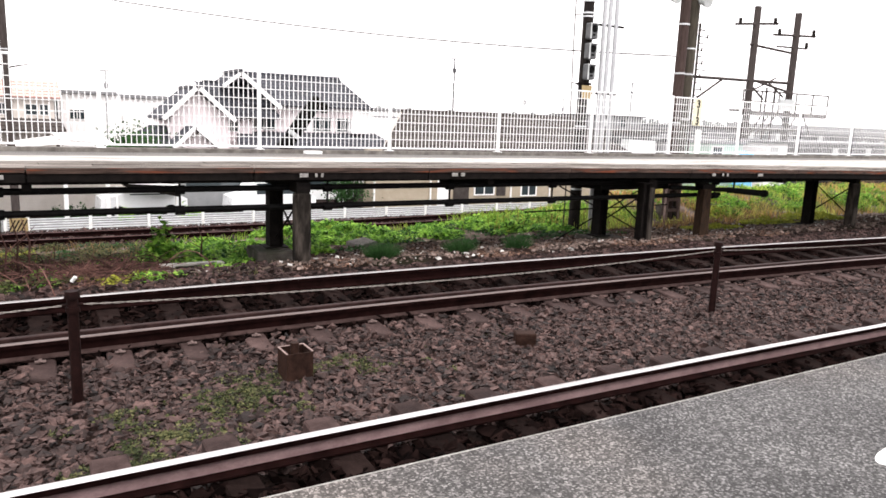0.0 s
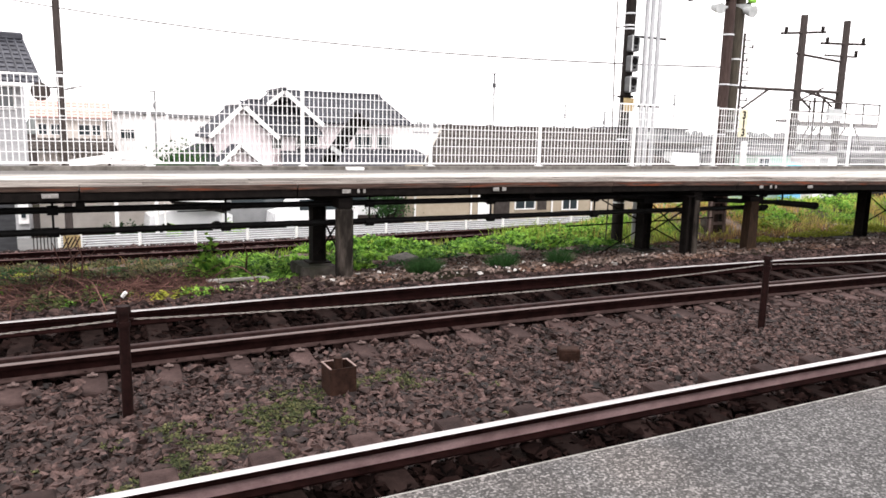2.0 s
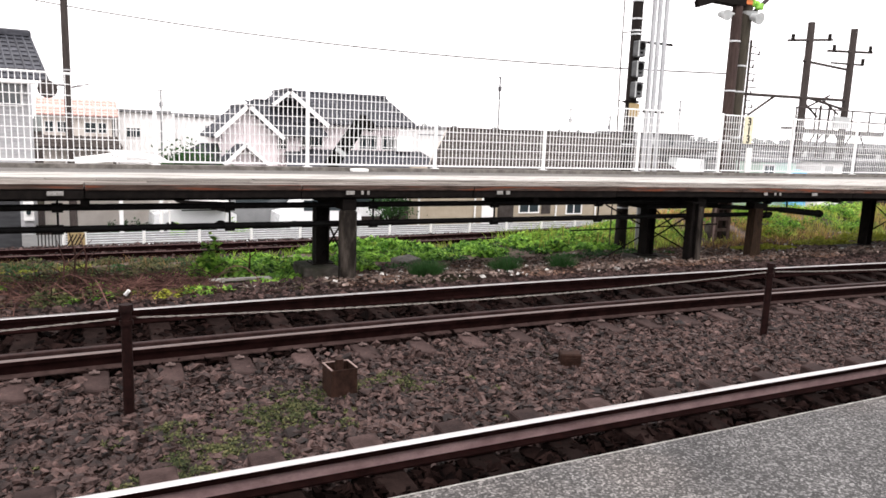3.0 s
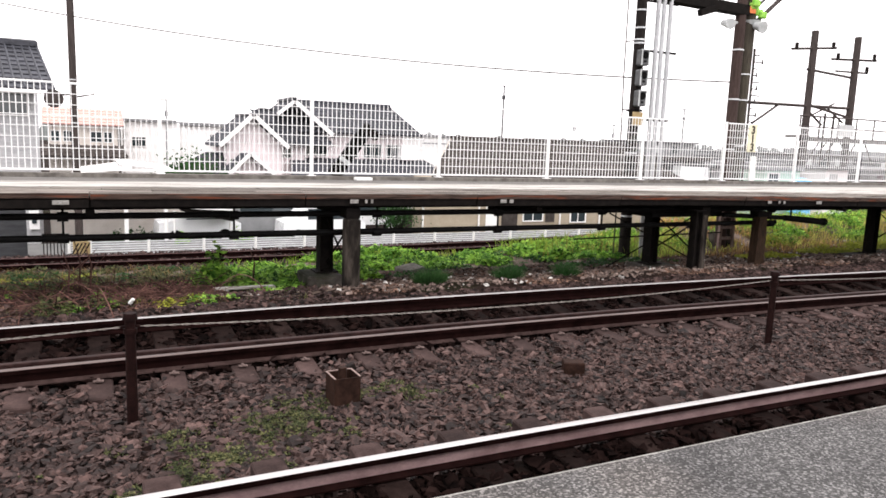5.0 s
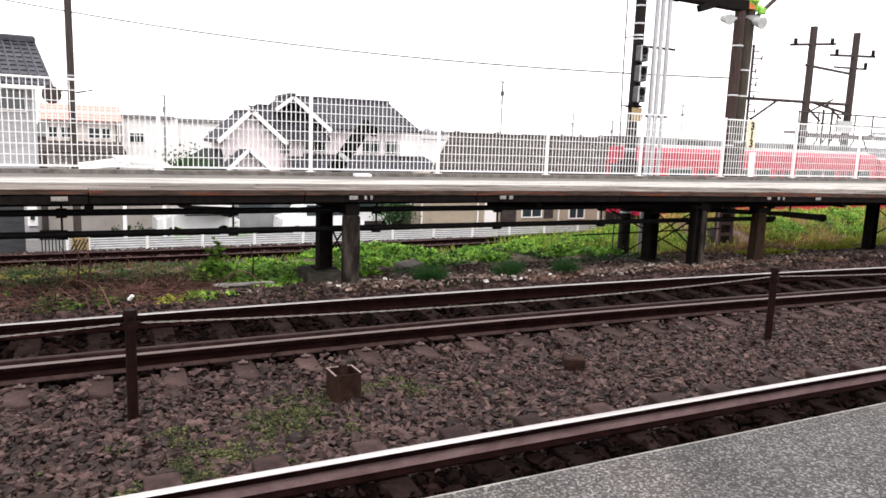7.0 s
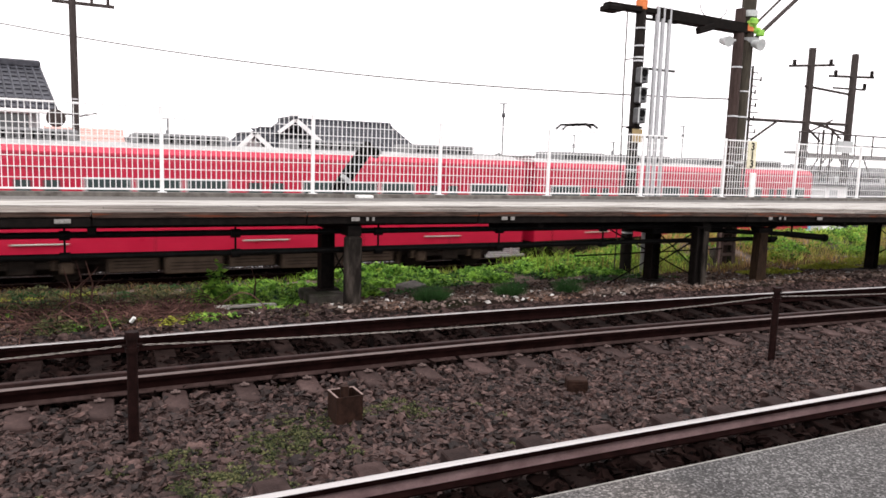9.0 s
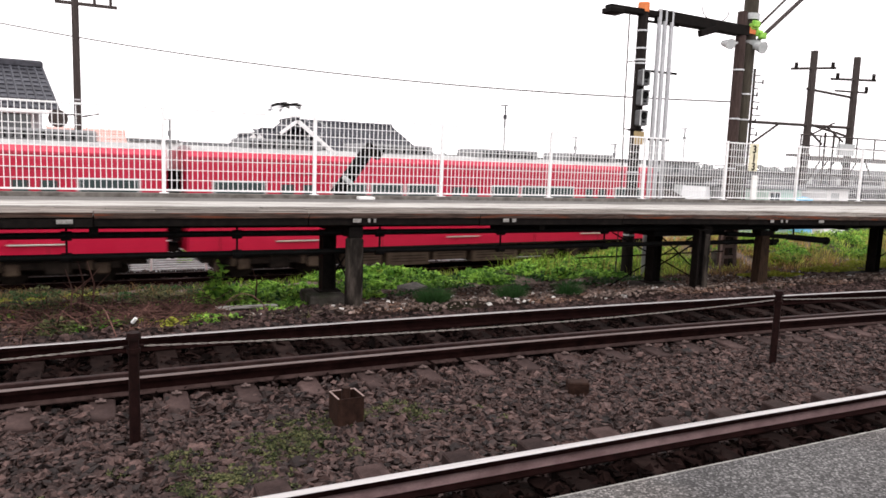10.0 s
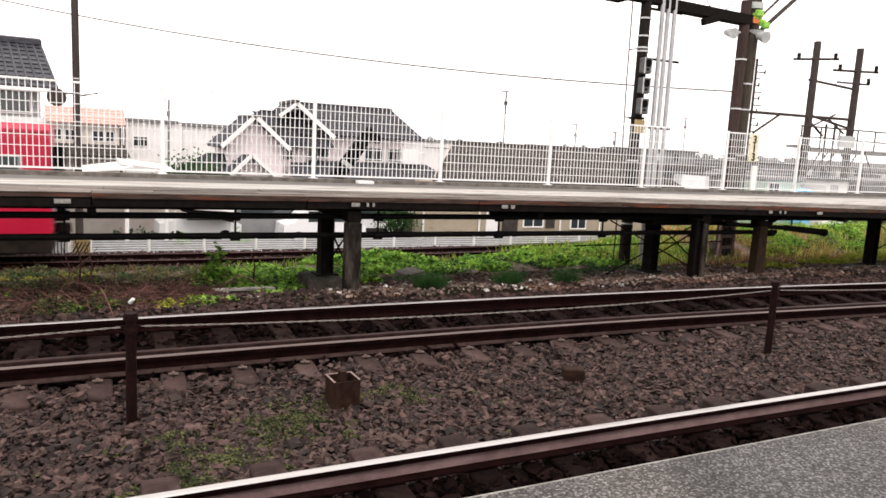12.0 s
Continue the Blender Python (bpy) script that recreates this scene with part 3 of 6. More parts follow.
for x, y in ((0.26, 6.0), (7.52, 5.94), (-7.0, 6.0), (14.8, 5.6)):
    rope_post(x, y)
for a, b in (((-7.0, 6.0), (0.26, 6.0)), ((0.26, 6.0), (7.52, 5.94)), ((7.52, 5.94), (14.8, 5.6))):
    pts = []
    for i in range(25):
        u = i / 24
        pts.append((a[0] + (b[0] - a[0]) * u, a[1] + (b[1] - a[1]) * u, 0.575 - 0.12 * 4 * u * (1 - u) * 0.6))
    rope = Mesh()
    for s in (0, math.pi):
        twist = []
        for i in range(241):
            u = i / 240
            f = u * 24
            j = min(int(f), 23)
            p = [pts[j][c] + (pts[j + 1][c] - pts[j][c]) * (f - j) for c in range(3)]
            t = u * 240 + s
            twist.append((p[0], p[1] + 0.005 * math.cos(t), p[2] + 0.005 * math.sin(t)))
        rope.line(twist, 0.0027, 4)
    tagged(part("wire_rope", rope, M["rope"]), "pale twisted wire rope strung between the posts", "rope")


def cable_box(x, y):
    t = thing("cable_box", "rusted open-topped steel box in the ballast", "box", at=(x, y, -0.3))
    t.rotation_euler = (0, 0, radians(2))
    t.scale = (0.87, 0.87, 1.0)
    w = Mesh()
    for lo, hi in (((-0.14, -0.14, 0), (-0.128, 0.14, 0.31)), ((0.128, -0.14, 0), (0.14, 0.14, 0.31)), ((-0.127, -0.14, 0), (0.127, -0.128, 0.31)), ((-0.127, 0.128, 0), (0.127, 0.14, 0.31))):
        w.box(lo, hi, 0.002)
    part("casing", w, M["box_steel"], t)
    part("floor_plate", Mesh().box((-0.126, -0.126, 0.2), (0.126, 0.126, 0.22)), M["box_steel"], t)
    part("stub_pipe", Mesh().tube((0.0, 0.02, 0.22), (0.0, 0.02, 0.37), 0.045, 0.045, 14), M["box_steel"], t, smooth=True)
    part("rim", Mesh().box((-0.145, -0.14, 0.312), (-0.125, 0.14, 0.317)).box((0.125, -0.14, 0.312), (0.145, 0.14, 0.317)).box((-0.124, 0.126, 0.312), (0.124, 0.143, 0.317)), M["rim"], t, "thin pale rim on three sides")


cable_box(2.0, 5.92)
blk = Mesh().box((-0.11, -0.08, 0), (0.11, 0.08, 0.2), 0.012)
blk.box((-0.06, -0.087, 0.12), (0.06, -0.078, 0.16))
b = tagged(part("marker_block", blk, M["box_steel"]), "small weathered brown marker block in the ballast", "block")
b.location, b.rotation_euler = (4.5, 5.86, -0.31), (0, 0, radians(-25))
b = tagged(part("litter", Mesh().box((-0.024, -0.02, 0), (0.024, 0.02, 0.1), 0.014), M["white_paint"]), "small white plastic bottle lying beside the track", "litter")
b.location, b.rotation_euler = (0.44, 10.45, -0.24), (0.5, 0.5, 0.4)


# ---- old platform across the tracks ----
TOP = 1.25


def front(x):
    return 10.87 - 0.0062 * max(min(x, 18.0) - 3.2, 0) ** 2 - max(x - 18.0, 0) * 0.18


deck = thing("old_platform", "weathered raised platform with rusty edge boards on columns", "platform", kind="structure")
xs = [-9.0 + 1.5 * i for i in range(30)]


def strip(y_lo, y_hi, z0, z1):
    m = Mesh()
    vs, fs = [], []
    for x in xs:
        vs += [(x, y_lo(x), z0), (x, y_hi(x), z0), (x, y_hi(x), z1), (x, y_lo(x), z1)]
    n = len(xs)
    for i in range(n - 1):
        for j in range(4):
            fs.append((i * 4 + j, (i + 1) * 4 + j, (i + 1) * 4 + (j + 1) % 4, i * 4 + (j + 1) % 4))
    fs += [(0, 1, 2, 3), tuple(4 * (n - 1) + j for j in (3, 2, 1, 0))]
    return m.add(vs, fs)


part("surface", strip(lambda x: front(x) + 1.22, lambda x: 13.3, TOP - 0.12, TOP), M["deck_light"], deck, "pale concrete strip")
part("surface", strip(lambda x: 13.31, lambda x: 14.92, TOP - 0.12, TOP - 0.004), M["deck_dark"], deck, "dark asphalt strip along the fence")
part("kerb", strip(lambda x: 14.42, lambda x: 14.7, TOP - 0.003, TOP + 0.07), M["concrete"], deck, "low concrete kerb under the fence")
# slab, beams and girders coloured near-black to deepen the shade below
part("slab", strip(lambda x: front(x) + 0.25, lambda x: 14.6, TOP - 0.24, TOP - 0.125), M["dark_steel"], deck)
# boards of the front edge, one after the other
for i in range(28):
    for j in range(4):
        x0 = -9 + i * 1.5 + (j * 0.83) % 1.5
        m = Mesh()
        z = TOP - 0.008 + random.uniform(-0.008, 0.006)
        o = j * 0.305
        q = [(x0 + 0.006, front(x0) + o), (x0 + 1.494, front(x0 + 1.5) + o), (x0 + 1.494, front(x0 + 1.5) + o + 0.297), (x0 + 0.006, front(x0) + o + 0.297)]
        m.add([(a, b, z - 0.06) for a, b in q] + [(a, b, z) for a, b in q], [(0, 3, 2, 1), (4, 5, 6, 7), (0, 1, 5, 4), (1, 2, 6, 5), (2, 3, 7, 6), (3, 0, 4, 7)])
        part("plank", m, M["deck_plank"], deck)
for i in range(14):
    x0 = -9 + i * 3
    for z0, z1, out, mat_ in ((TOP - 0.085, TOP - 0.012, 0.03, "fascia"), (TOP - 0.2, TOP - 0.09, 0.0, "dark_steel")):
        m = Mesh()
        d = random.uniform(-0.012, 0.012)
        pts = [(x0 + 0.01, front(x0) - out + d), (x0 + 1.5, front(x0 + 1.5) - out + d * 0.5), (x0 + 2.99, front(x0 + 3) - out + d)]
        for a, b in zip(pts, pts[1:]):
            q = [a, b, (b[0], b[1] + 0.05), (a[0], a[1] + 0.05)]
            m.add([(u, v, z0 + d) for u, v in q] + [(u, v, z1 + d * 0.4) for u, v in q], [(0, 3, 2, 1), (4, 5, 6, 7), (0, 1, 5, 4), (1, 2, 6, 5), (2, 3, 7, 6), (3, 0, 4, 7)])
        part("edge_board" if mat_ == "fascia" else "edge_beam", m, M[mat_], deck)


def bent(x, xb, foot, half, yf, rise):
    """A pair of columns with a cross-beam and a cross-brace."""
    yb = 12.1
    zf, zb = float(ground_z(x, yf)), float(ground_z(xb, yb))
    m = Mesh().box((x - half, yf - 0.11, zf - 0.2), (x + half, yf + 0.11, TOP - 0.42), 0.035)
    part("column", m, M["column"], deck, "stained concrete column")
    m = Mesh().box((xb - 0.1, yb - 0.015, zb - 0.2), (xb + 0.1, yb + 0.015, TOP - 0.4)).box((xb - 0.12, yb - 0.12, zb - 0.2), (xb - 0.1, yb + 0.12, TOP - 0.4)).box((xb + 0.1, yb - 0.12, zb - 0.2), (xb + 0.12, yb + 0.12, TOP - 0.4))
    part("column", m, M["dark_steel"], deck, "black steel column")
    part("base_plate", Mesh().box((xb - 0.2, yb - 0.19, zb + rise), (xb + 0.2, yb + 0.19, zb + rise + 0.025), 0.004), M["dark_steel"], deck)
    part("footing", Mesh().box((xb - foot[0], yb - 0.5, zb - 0.35), (xb + foot[1], yb + 0.3, zb + rise), 0.03), M["footing"], deck, "grey concrete footing")
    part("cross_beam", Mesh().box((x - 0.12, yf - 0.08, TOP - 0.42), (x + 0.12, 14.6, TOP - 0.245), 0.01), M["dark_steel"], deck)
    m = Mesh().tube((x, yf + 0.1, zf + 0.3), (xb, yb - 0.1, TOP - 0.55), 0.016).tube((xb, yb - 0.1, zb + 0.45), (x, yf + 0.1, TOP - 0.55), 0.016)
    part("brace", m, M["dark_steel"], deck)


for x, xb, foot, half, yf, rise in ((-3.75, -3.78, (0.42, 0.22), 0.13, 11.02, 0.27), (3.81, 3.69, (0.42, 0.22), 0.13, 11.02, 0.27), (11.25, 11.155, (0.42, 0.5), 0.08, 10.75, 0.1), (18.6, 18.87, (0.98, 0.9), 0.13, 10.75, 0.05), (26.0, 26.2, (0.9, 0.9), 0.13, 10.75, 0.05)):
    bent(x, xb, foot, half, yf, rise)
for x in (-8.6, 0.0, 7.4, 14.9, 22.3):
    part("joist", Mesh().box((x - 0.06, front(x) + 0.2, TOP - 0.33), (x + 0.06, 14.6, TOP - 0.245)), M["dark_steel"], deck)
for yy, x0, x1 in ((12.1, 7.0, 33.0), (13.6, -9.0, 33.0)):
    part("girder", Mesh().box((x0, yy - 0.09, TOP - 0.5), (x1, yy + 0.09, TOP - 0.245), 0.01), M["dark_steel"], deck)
# small pale plates bolted on the edge
for x, w in ((-0.35, 0.2), (3.78, 0.14), (3.98, 0.04), (4.08, 0.04), (6.5, 0.12), (6.66, 0.08), (12.6, 0.1), (12.85, 0.05), (12.98, 0.05), (13.9, 0.16)):
    part("plate", Mesh().box((x - w / 2, front(x) - 0.05, TOP - 0.16), (x + w / 2, front(x) - 0.035, TOP - 0.1), 0.003), M["kerb"], deck, "small pale metal plate")

# pipes hung under the deck
for z, y0, lo, hi in ((0.87, 11.5, -9, 14.0), (0.56, 11.5, -9, 13.9)):
    p = thing("pipe", "long black pipe hung under the old platform", "pipe", "pipes under the platform")
    part("run", Mesh().tube((lo, y0, z - 0.01), (hi, y0 - 0.35, z + 0.03), 0.048, 0.048, 12), M["black"], p, smooth=True)
    for x in np.arange(-7.4, hi, 2.35):
        yy = y0 - 0.35 * (x + 9) / 23
        h = Mesh().tube((x - 0.07, yy, z), (x + 0.07, yy, z), 0.07, 0.07, 10)
        h.box((x - 0.015, yy - 0.01, z), (x + 0.015, yy + 0.01, TOP - 0.245))
        part("hanger", h, M["black"], p)
p = thing("pipe", "thick black pipe end jutting from under the platform", "pipe", "pipes under the platform")
m = Mesh().tube((12.2, 11.1, 0.78), (14.0, 11.0, 0.7), 0.05, 0.05, 12).tube((14.0, 11.0, 0.7), (15.2, 10.95, 0.6), 0.065, 0.075, 12).tube((15.2, 10.95, 0.6), (15.3, 10.95, 0.59), 0.09, 0.09, 12)
part("run", m, M["black"], p, smooth=True)
part("hanger", Mesh().tube((14.2, 11.0, 0.7), (14.2, 11.0, TOP - 0.25), 0.02), M["black"], p)
stub = thing("support_column", "rusty stub column under the old platform", "column", at=(13.16, 10.95, -0.5))
part("shaft", Mesh().add([(sx * (0.115 if z else 0.15), sy * 0.1, z) for z in (0, 1.25) for sx, sy in ((-1, -1), (1, -1), (1, 1), (-1, 1))], [(3, 2, 1, 0), (4, 5, 6, 7), (0, 1, 5, 4), (1, 2, 6, 5), (2, 3, 7, 6), (3, 0, 4, 7)]), M["rust"], stub)
part("saddle", Mesh().box((-0.2, -0.12, 1.25), (0.2, 0.12, 1.36), 0.01), M["dark_steel"], stub)
col = thing("support_column", "near-black steel prop beside a platform column", "column", at=(11.06, 10.72, -0.5))
part("shaft", Mesh().box((-0.09, -0.012, 0), (0.08, 0.012, 1.4)).box((-0.09, -0.09, 0), (-0.07, 0.09, 1.4)).box((0.06, -0.09, 0), (0.08, 0.09, 1.4)), M["dark_steel"], col)
part("head_plate", Mesh().box((-0.14, -0.12, 1.4), (0.14, 0.12, 1.43), 0.004), M["dark_steel"], col)
m = Mesh().box((10.4, 11.3, 0.72), (12.4, 13.4, 0.98), 0.02)
tagged(part("junction_case", m, M["black"]), "black equipment case slung under the old platform", "case")
# thin lattice of braces seen between the columns
m = Mesh()
for a, b in (((10.2, 12.4, 0.7), (12.9, 12.4, -0.5)), ((10.2, 12.4, -0.5), (12.9, 12.4, 0.7)), ((9.3, 12.4, 0.15), (13.6, 12.4, 0.2)), ((12.6, 12.4, 0.7), (12.6, 12.4, -0.5))):
    m.tube(a, b, 0.016)
part("brace", m, M["dark_steel"], deck)


# ---- fence on the old platform ----
FENCE_Y, FENCE_H, PITCH = 14.58, 1.6, 2.92
posts = [1.22 + PITCH * i for i in range(-4, 11)]
fence = thing("fence", "white welded mesh fence along the back of the old platform", "fence")
pm = Mesh().box((-0.035, -0.035, 0), (0.035, 0.035, FENCE_H + 0.02), 0.008).box((-0.08, -0.08, 0), (0.08, 0.08, 0.012)).data("post", M["fence"])
for i, x in enumerate(posts):
    o = part("post", pm, None, fence)
    o.location = (x, FENCE_Y, TOP + 0.07)
    if i + 1 == len(posts):
        break
    w = Mesh()
    n = int(PITCH / 0.096)
    for j in range(1, n):
        xx = x + 0.04 + (PITCH - 0.08) * j / n
        w.box((xx - 0.0072, FENCE_Y - 0.045, TOP + 0.12), (xx + 0.0072, FENCE_Y - 0.037, TOP + 0.07 + FENCE_H))
    for j in range(9):
        z = TOP + 0.13 + (FENCE_H - 0.08) * j / 8
        r = 0.017 if j in (0, 8) else 0.0065
        w.box((x + 0.036, FENCE_Y - 0.06, z - r), (x + PITCH - 0.036, FENCE_Y - 0.046, z + r))
    part("mesh_panel", w, M["fence"], fence)


# ---- poles behind the fence ----
def pole_bands(t, x, y, zs, r):
    for z in zs:
        part("band", Mesh().tube((x, y, z - 0.02), (x, y, z + 0.02), r, r, 14), M["galv"], t, "pale steel band")


def signal_pole():
    x, y = 13.12, 15.25
    g = -1.4
    t = thing("equipment_pole", "dark pole carrying three grey boxes and pale conduits", "pole")
    part("shaft", Mesh().tube((x, y, g), (x, y, 6.2), 0.16, 0.135, 18), M["pole_dark"], t, smooth=True)
    pole_bands(t, x, y, (5.7, 5.25, 4.95, 4.86, 2.0, 0.3), 0.158)
    part("top_band", Mesh().tube((x, y, 6.18), (x, y, 6.42), 0.15, 0.15, 18), M["orange"], t, "orange band")
    part("plate", Mesh().box((x - 0.2, y - 0.19, 2.72), (x + 0.14, y - 0.165, 3.08), 0.004), M["yellow"], t, "faded yellow plate")
    part("skirt", Mesh().tube((x, y, 3.1), (x, y, 3.15), 0.21, 0.21, 18), M["dark_steel"], t)
    for z in (3.42, 3.95, 4.46):
        b = Mesh().box((x - 0.2, y - 0.36, z - 0.2), (x + 0.06, y - 0.14, z + 0.21), 0.03)
        b = part("equipment_box", b, M["case_grey"], t, "grey box with a round dark lens")
        part("frame", Mesh().box((x - 0.2, y - 0.372, z - 0.2), (x - 0.165, y - 0.361, z + 0.21)).box((x + 0.025, y - 0.372, z - 0.2), (x + 0.06, y - 0.361, z + 0.21)).box((x - 0.164, y - 0.372, z + 0.18), (x + 0.024, y - 0.361, z + 0.21)), M["grey_box"], b)
        part("lens", Mesh().tube((x - 0.07, y - 0.385, z + 0.06), (x - 0.07, y - 0.362, z + 0.06), 0.088, 0.095, 18), M["black"], b, "round black lens")
        part("hood", Mesh().box((x - 0.17, y - 0.46, z + 0.165), (x + 0.03, y - 0.373, z + 0.178), 0.004), M["case_grey"], b)
        part("mount", Mesh().box((x - 0.15, y - 0.2, z + 0.212), (x + 0.0, y - 0.13, z + 0.27), 0.01), M["dark_steel"], b)
        part("label_plate", Mesh().box((x - 0.12, y - 0.368, z - 0.12), (x - 0.03, y - 0.362, z - 0.07)), M["black"], b)
    for dx in (0.5, 0.7, 0.94):
        part("conduit", Mesh().tube((x + dx, y - 0.1, g), (x + dx * 0.95, y - 0.1, 6.3), 0.06, 0.06, 14), M["conduit"], t, "pale galvanised conduit", smooth=True)
    part("bracket", Mesh().box((x, y - 0.06, 4.66), (x + 1.25, y - 0.02, 4.72)), M["dark_steel"], t)
    part("bracket", Mesh().box((x, y - 0.06, 2.86), (x + 1.15, y - 0.02, 2.92)), M["dark_steel"], t)
    part("bracket", Mesh().box((x, y - 0.06, 5.93), (x + 1.2, y - 0.02, 5.99)), M["dark_steel"], t)
    part("cable", Mesh().line([(x - 0.5, y - 0.05, 6.2), (x - 0.48, y - 0.05, 4.0), (x - 0.4, y - 0.05, 1.5), (x - 0.42, y - 0.05, g)], 0.017), M["pole_grey"], t)
    part("stay", Mesh().tube((x - 0.5, y - 0.05, 4.85), (x, y, 4.95), 0.015), M["pole_grey"], t)
    part("stay", Mesh().tube((x - 0.45, y - 0.05, 3.13), (x, y, 3.12), 0.015), M["pole_grey"], t)
    return t


signal_pole()
gantry = thing("gantry_beam", "dark steel beam joining the two poles", "beam")
part("beam", Mesh().box((11.95, 15.12, 6.1), (13.6, 15.38, 6.24), 0.01), M["dark_steel"], gantry)
part("beam", Mesh().box((13.62, 15.1, 5.98), (16.9, 15.4, 6.26), 0.01, Matrix.Rotation(radians(1.0), 3, "Y")), M["dark_steel"], gantry)
part("tip", Mesh().box((11.9, 15.05, 6.02), (12.35, 15.45, 6.16), 0.02), M["dark_steel"], gantry)
part("bracket", Mesh().box((15.0, 15.05, 5.82), (15.6, 15.2, 6.0), 0.01, Matrix.Rotation(radians(-18), 3, "Y")), M["dark_steel"], gantry)


def strain_pole():
    x, y, g = 16.72, 15.25, -1.5
    t = thing("strain_pole", "brown steel pole with horn loudspeakers and a numbered plate", "pole")
    part("shaft", Mesh().tube((x, y, g), (x, y, 6.62), 0.17, 0.143, 18), M["pole_brown"], t, smooth=True)
    part("shaft", Mesh().tube((x + 0.38, y + 0.1, g), (x + 0.43, y + 0.1, 7.5), 0.185, 0.2, 18), M["pole_olive"], t, "olive-brown second pole", smooth=True)
    pole_bands(t, x, y, (5.0, 3.62, 2.2), 0.165)
    pole_bands(t, x + 0.4, y + 0.1, (4.35, 3.62, 2.3), 0.205)
    part("collar", Mesh().tube((x + 0.5, y + 0.1, 5.7), (x + 0.5, y + 0.1, 5.86), 0.22, 0.3, 18), M["grey_box"], t, "pale flared collar")
    # two horn loudspeakers, no light source
    lamp = part("floodlight", Mesh().tube((x - 0.68, y - 0.3, 5.62), (x - 0.62, y + 0.05, 5.7), 0.15, 0.08, 18), M["grey_box"], t, "round grey horn loudspeaker", smooth=True)
    part("arm", Mesh().tube((x - 0.64, y - 0.05, 5.68), (x, y, 5.76), 0.035), M["grey_box"], lamp)
    lamp = part("floodlight", Mesh().tube((x + 0.45, y - 0.42, 5.62), (x + 0.45, y - 0.12, 5.7), 0.17, 0.09, 18), M["grey_box"], t, "round grey horn loudspeaker", smooth=True)
    c = Mesh()
    for i in range(5):
        a = i * 0.9
        c.box((x + 0.35 + 0.18 * math.cos(a), y - 0.22 + 0.1 * math.sin(a), 5.92 + 0.07 * i), (x + 0.62 + 0.18 * math.cos(a), y - 0.1 + 0.1 * math.sin(a), 6.1 + 0.07 * i), 0.03)
    part("cap_ring", Mesh().tube((x + 0.43, y + 0.1, 6.45), (x + 0.43, y + 0.1, 6.62), 0.25, 0.25, 18), M["grey_box"], t, "pale clamp ring")
    part("clamp_plate", Mesh().box((x + 0.16, y - 0.16, 6.02), (x + 0.4, y - 0.12, 6.2), 0.01), M["orange"], t, "orange clamp plate")
    part("insulator_cover", c, M["green_cover"], t, "bright green insulator cover")
    part("strut", Mesh().tube((x + 0.5, y, 5.75), (x + 3.4, y, 8.1), 0.06).tube((x + 0.3, y, 6.0), (x + 3.0, y, 8.3), 0.035), M["pole_grey"], t)
    part("cable_ladder", Mesh().box((x + 0.64, y - 0.02, 0.5), (x + 0.7, y + 0.02, 5.1)), M["pole_grey"], t)
    for i in range(13):
        l = (0.12, 0.3, 0.16, 0.22, 0.1)[i % 5]
        pg = part("peg", Mesh().box((x + 0.7, y - 0.012, 2.62 + i * 0.19), (x + 0.76 + l, y + 0.012, 2.65 + i * 0.19)), M["dark_steel"], t)
        if i % 2:
            part("insulator", Mesh().tube((x + 0.74 + l, y, 2.6 + i * 0.19), (x + 0.74 + l, y, 2.73 + i * 0.19), 0.026, 0.02, 8), M["pole_grey"], pg, smooth=True)
    part("cable_loop", Mesh().pipe([(x - 1.05 + 0.5 * math.cos(u), y, 6.55 + 0.32 * math.sin(u)) for u in np.linspace(3.1, 6.3, 12)], 0.012), M["pole_grey"], t)
    case = Mesh()
    for dx in (-0.25, 0.25):
        case.box((x + dx - 0.01, y - 0.2, g), (x + dx + 0.09, y - 0.12, 0.85))
    for i in range(5):
        case.box((x - 0.15, y - 0.19, -0.75 + i * 0.32), (x + 0.23, y - 0.13, -0.66 + i * 0.32))
    part("lattice", case, M["rim"], t, "rusty riveted lattice foot")
    part("base", Mesh().tube((x + 0.25, y + 0.2, g), (x + 0.25, y + 0.2, -0.3), 0.4, 0.36, 20), M["footing"], t, "stained round concrete base", smooth=True)
    return t


strain_pole()
sign = thing("number_sign", "cream plate with black numerals fixed to the fence", "sign")
plate = part("plate", Mesh().box((16.6, 14.485, 2.14), (16.95, 14.505, 2.9), 0.006), M["sign"], sign)
for ch, z in (("3", 2.65), ("1", 2.41), ("3", 2.17)):
    cu = bpy.data.curves.new("numeral", "FONT")
    cu.body, cu.size, cu.align_x, cu.extrude, cu.offset = ch, 0.3, "CENTER", 0.003, 0.008
    ob = new("numeral", cu)
    ob.data.materials.append(M["black"])
    ob.matrix_basis = pose(16.775, 14.477, z, 90, 0, 0)
    ob.parent = plate
part("marker", Mesh().box((16.76, 14.44, 1.33), (16.96, 14.5, 2.02), 0.05), M["white_paint"], sign, "white marker board")
stay = thing("leaning_stay", "thick dark leaning stay behind the fence", "stay")
part("bar", Mesh().box((-0.14, -0.06, -0.55), (0.14, 0.06, 0.62), 0.01, None), M["black"], stay)
part("cross_head", Mesh().box((-0.1, -0.1, 0.62), (0.3, 0.1, 0.8), 0.02), M["dark_steel"], stay)
part("clamp", Mesh().box((-0.13, -0.09, -0.2), (0.13, 0.09, -0.1), 0.02), M["grey_box"], stay)
stay.matrix_basis = pose(5.0, 14.8, 1.75, 0, 36, 0)
b = tagged(part("stay_anchor", Mesh().box((5.0, 14.2, TOP - 0.003), (5.35, 14.4, TOP + 0.06), 0.01), M["white_paint"]), "small white bracket on the platform edge", "bracket")


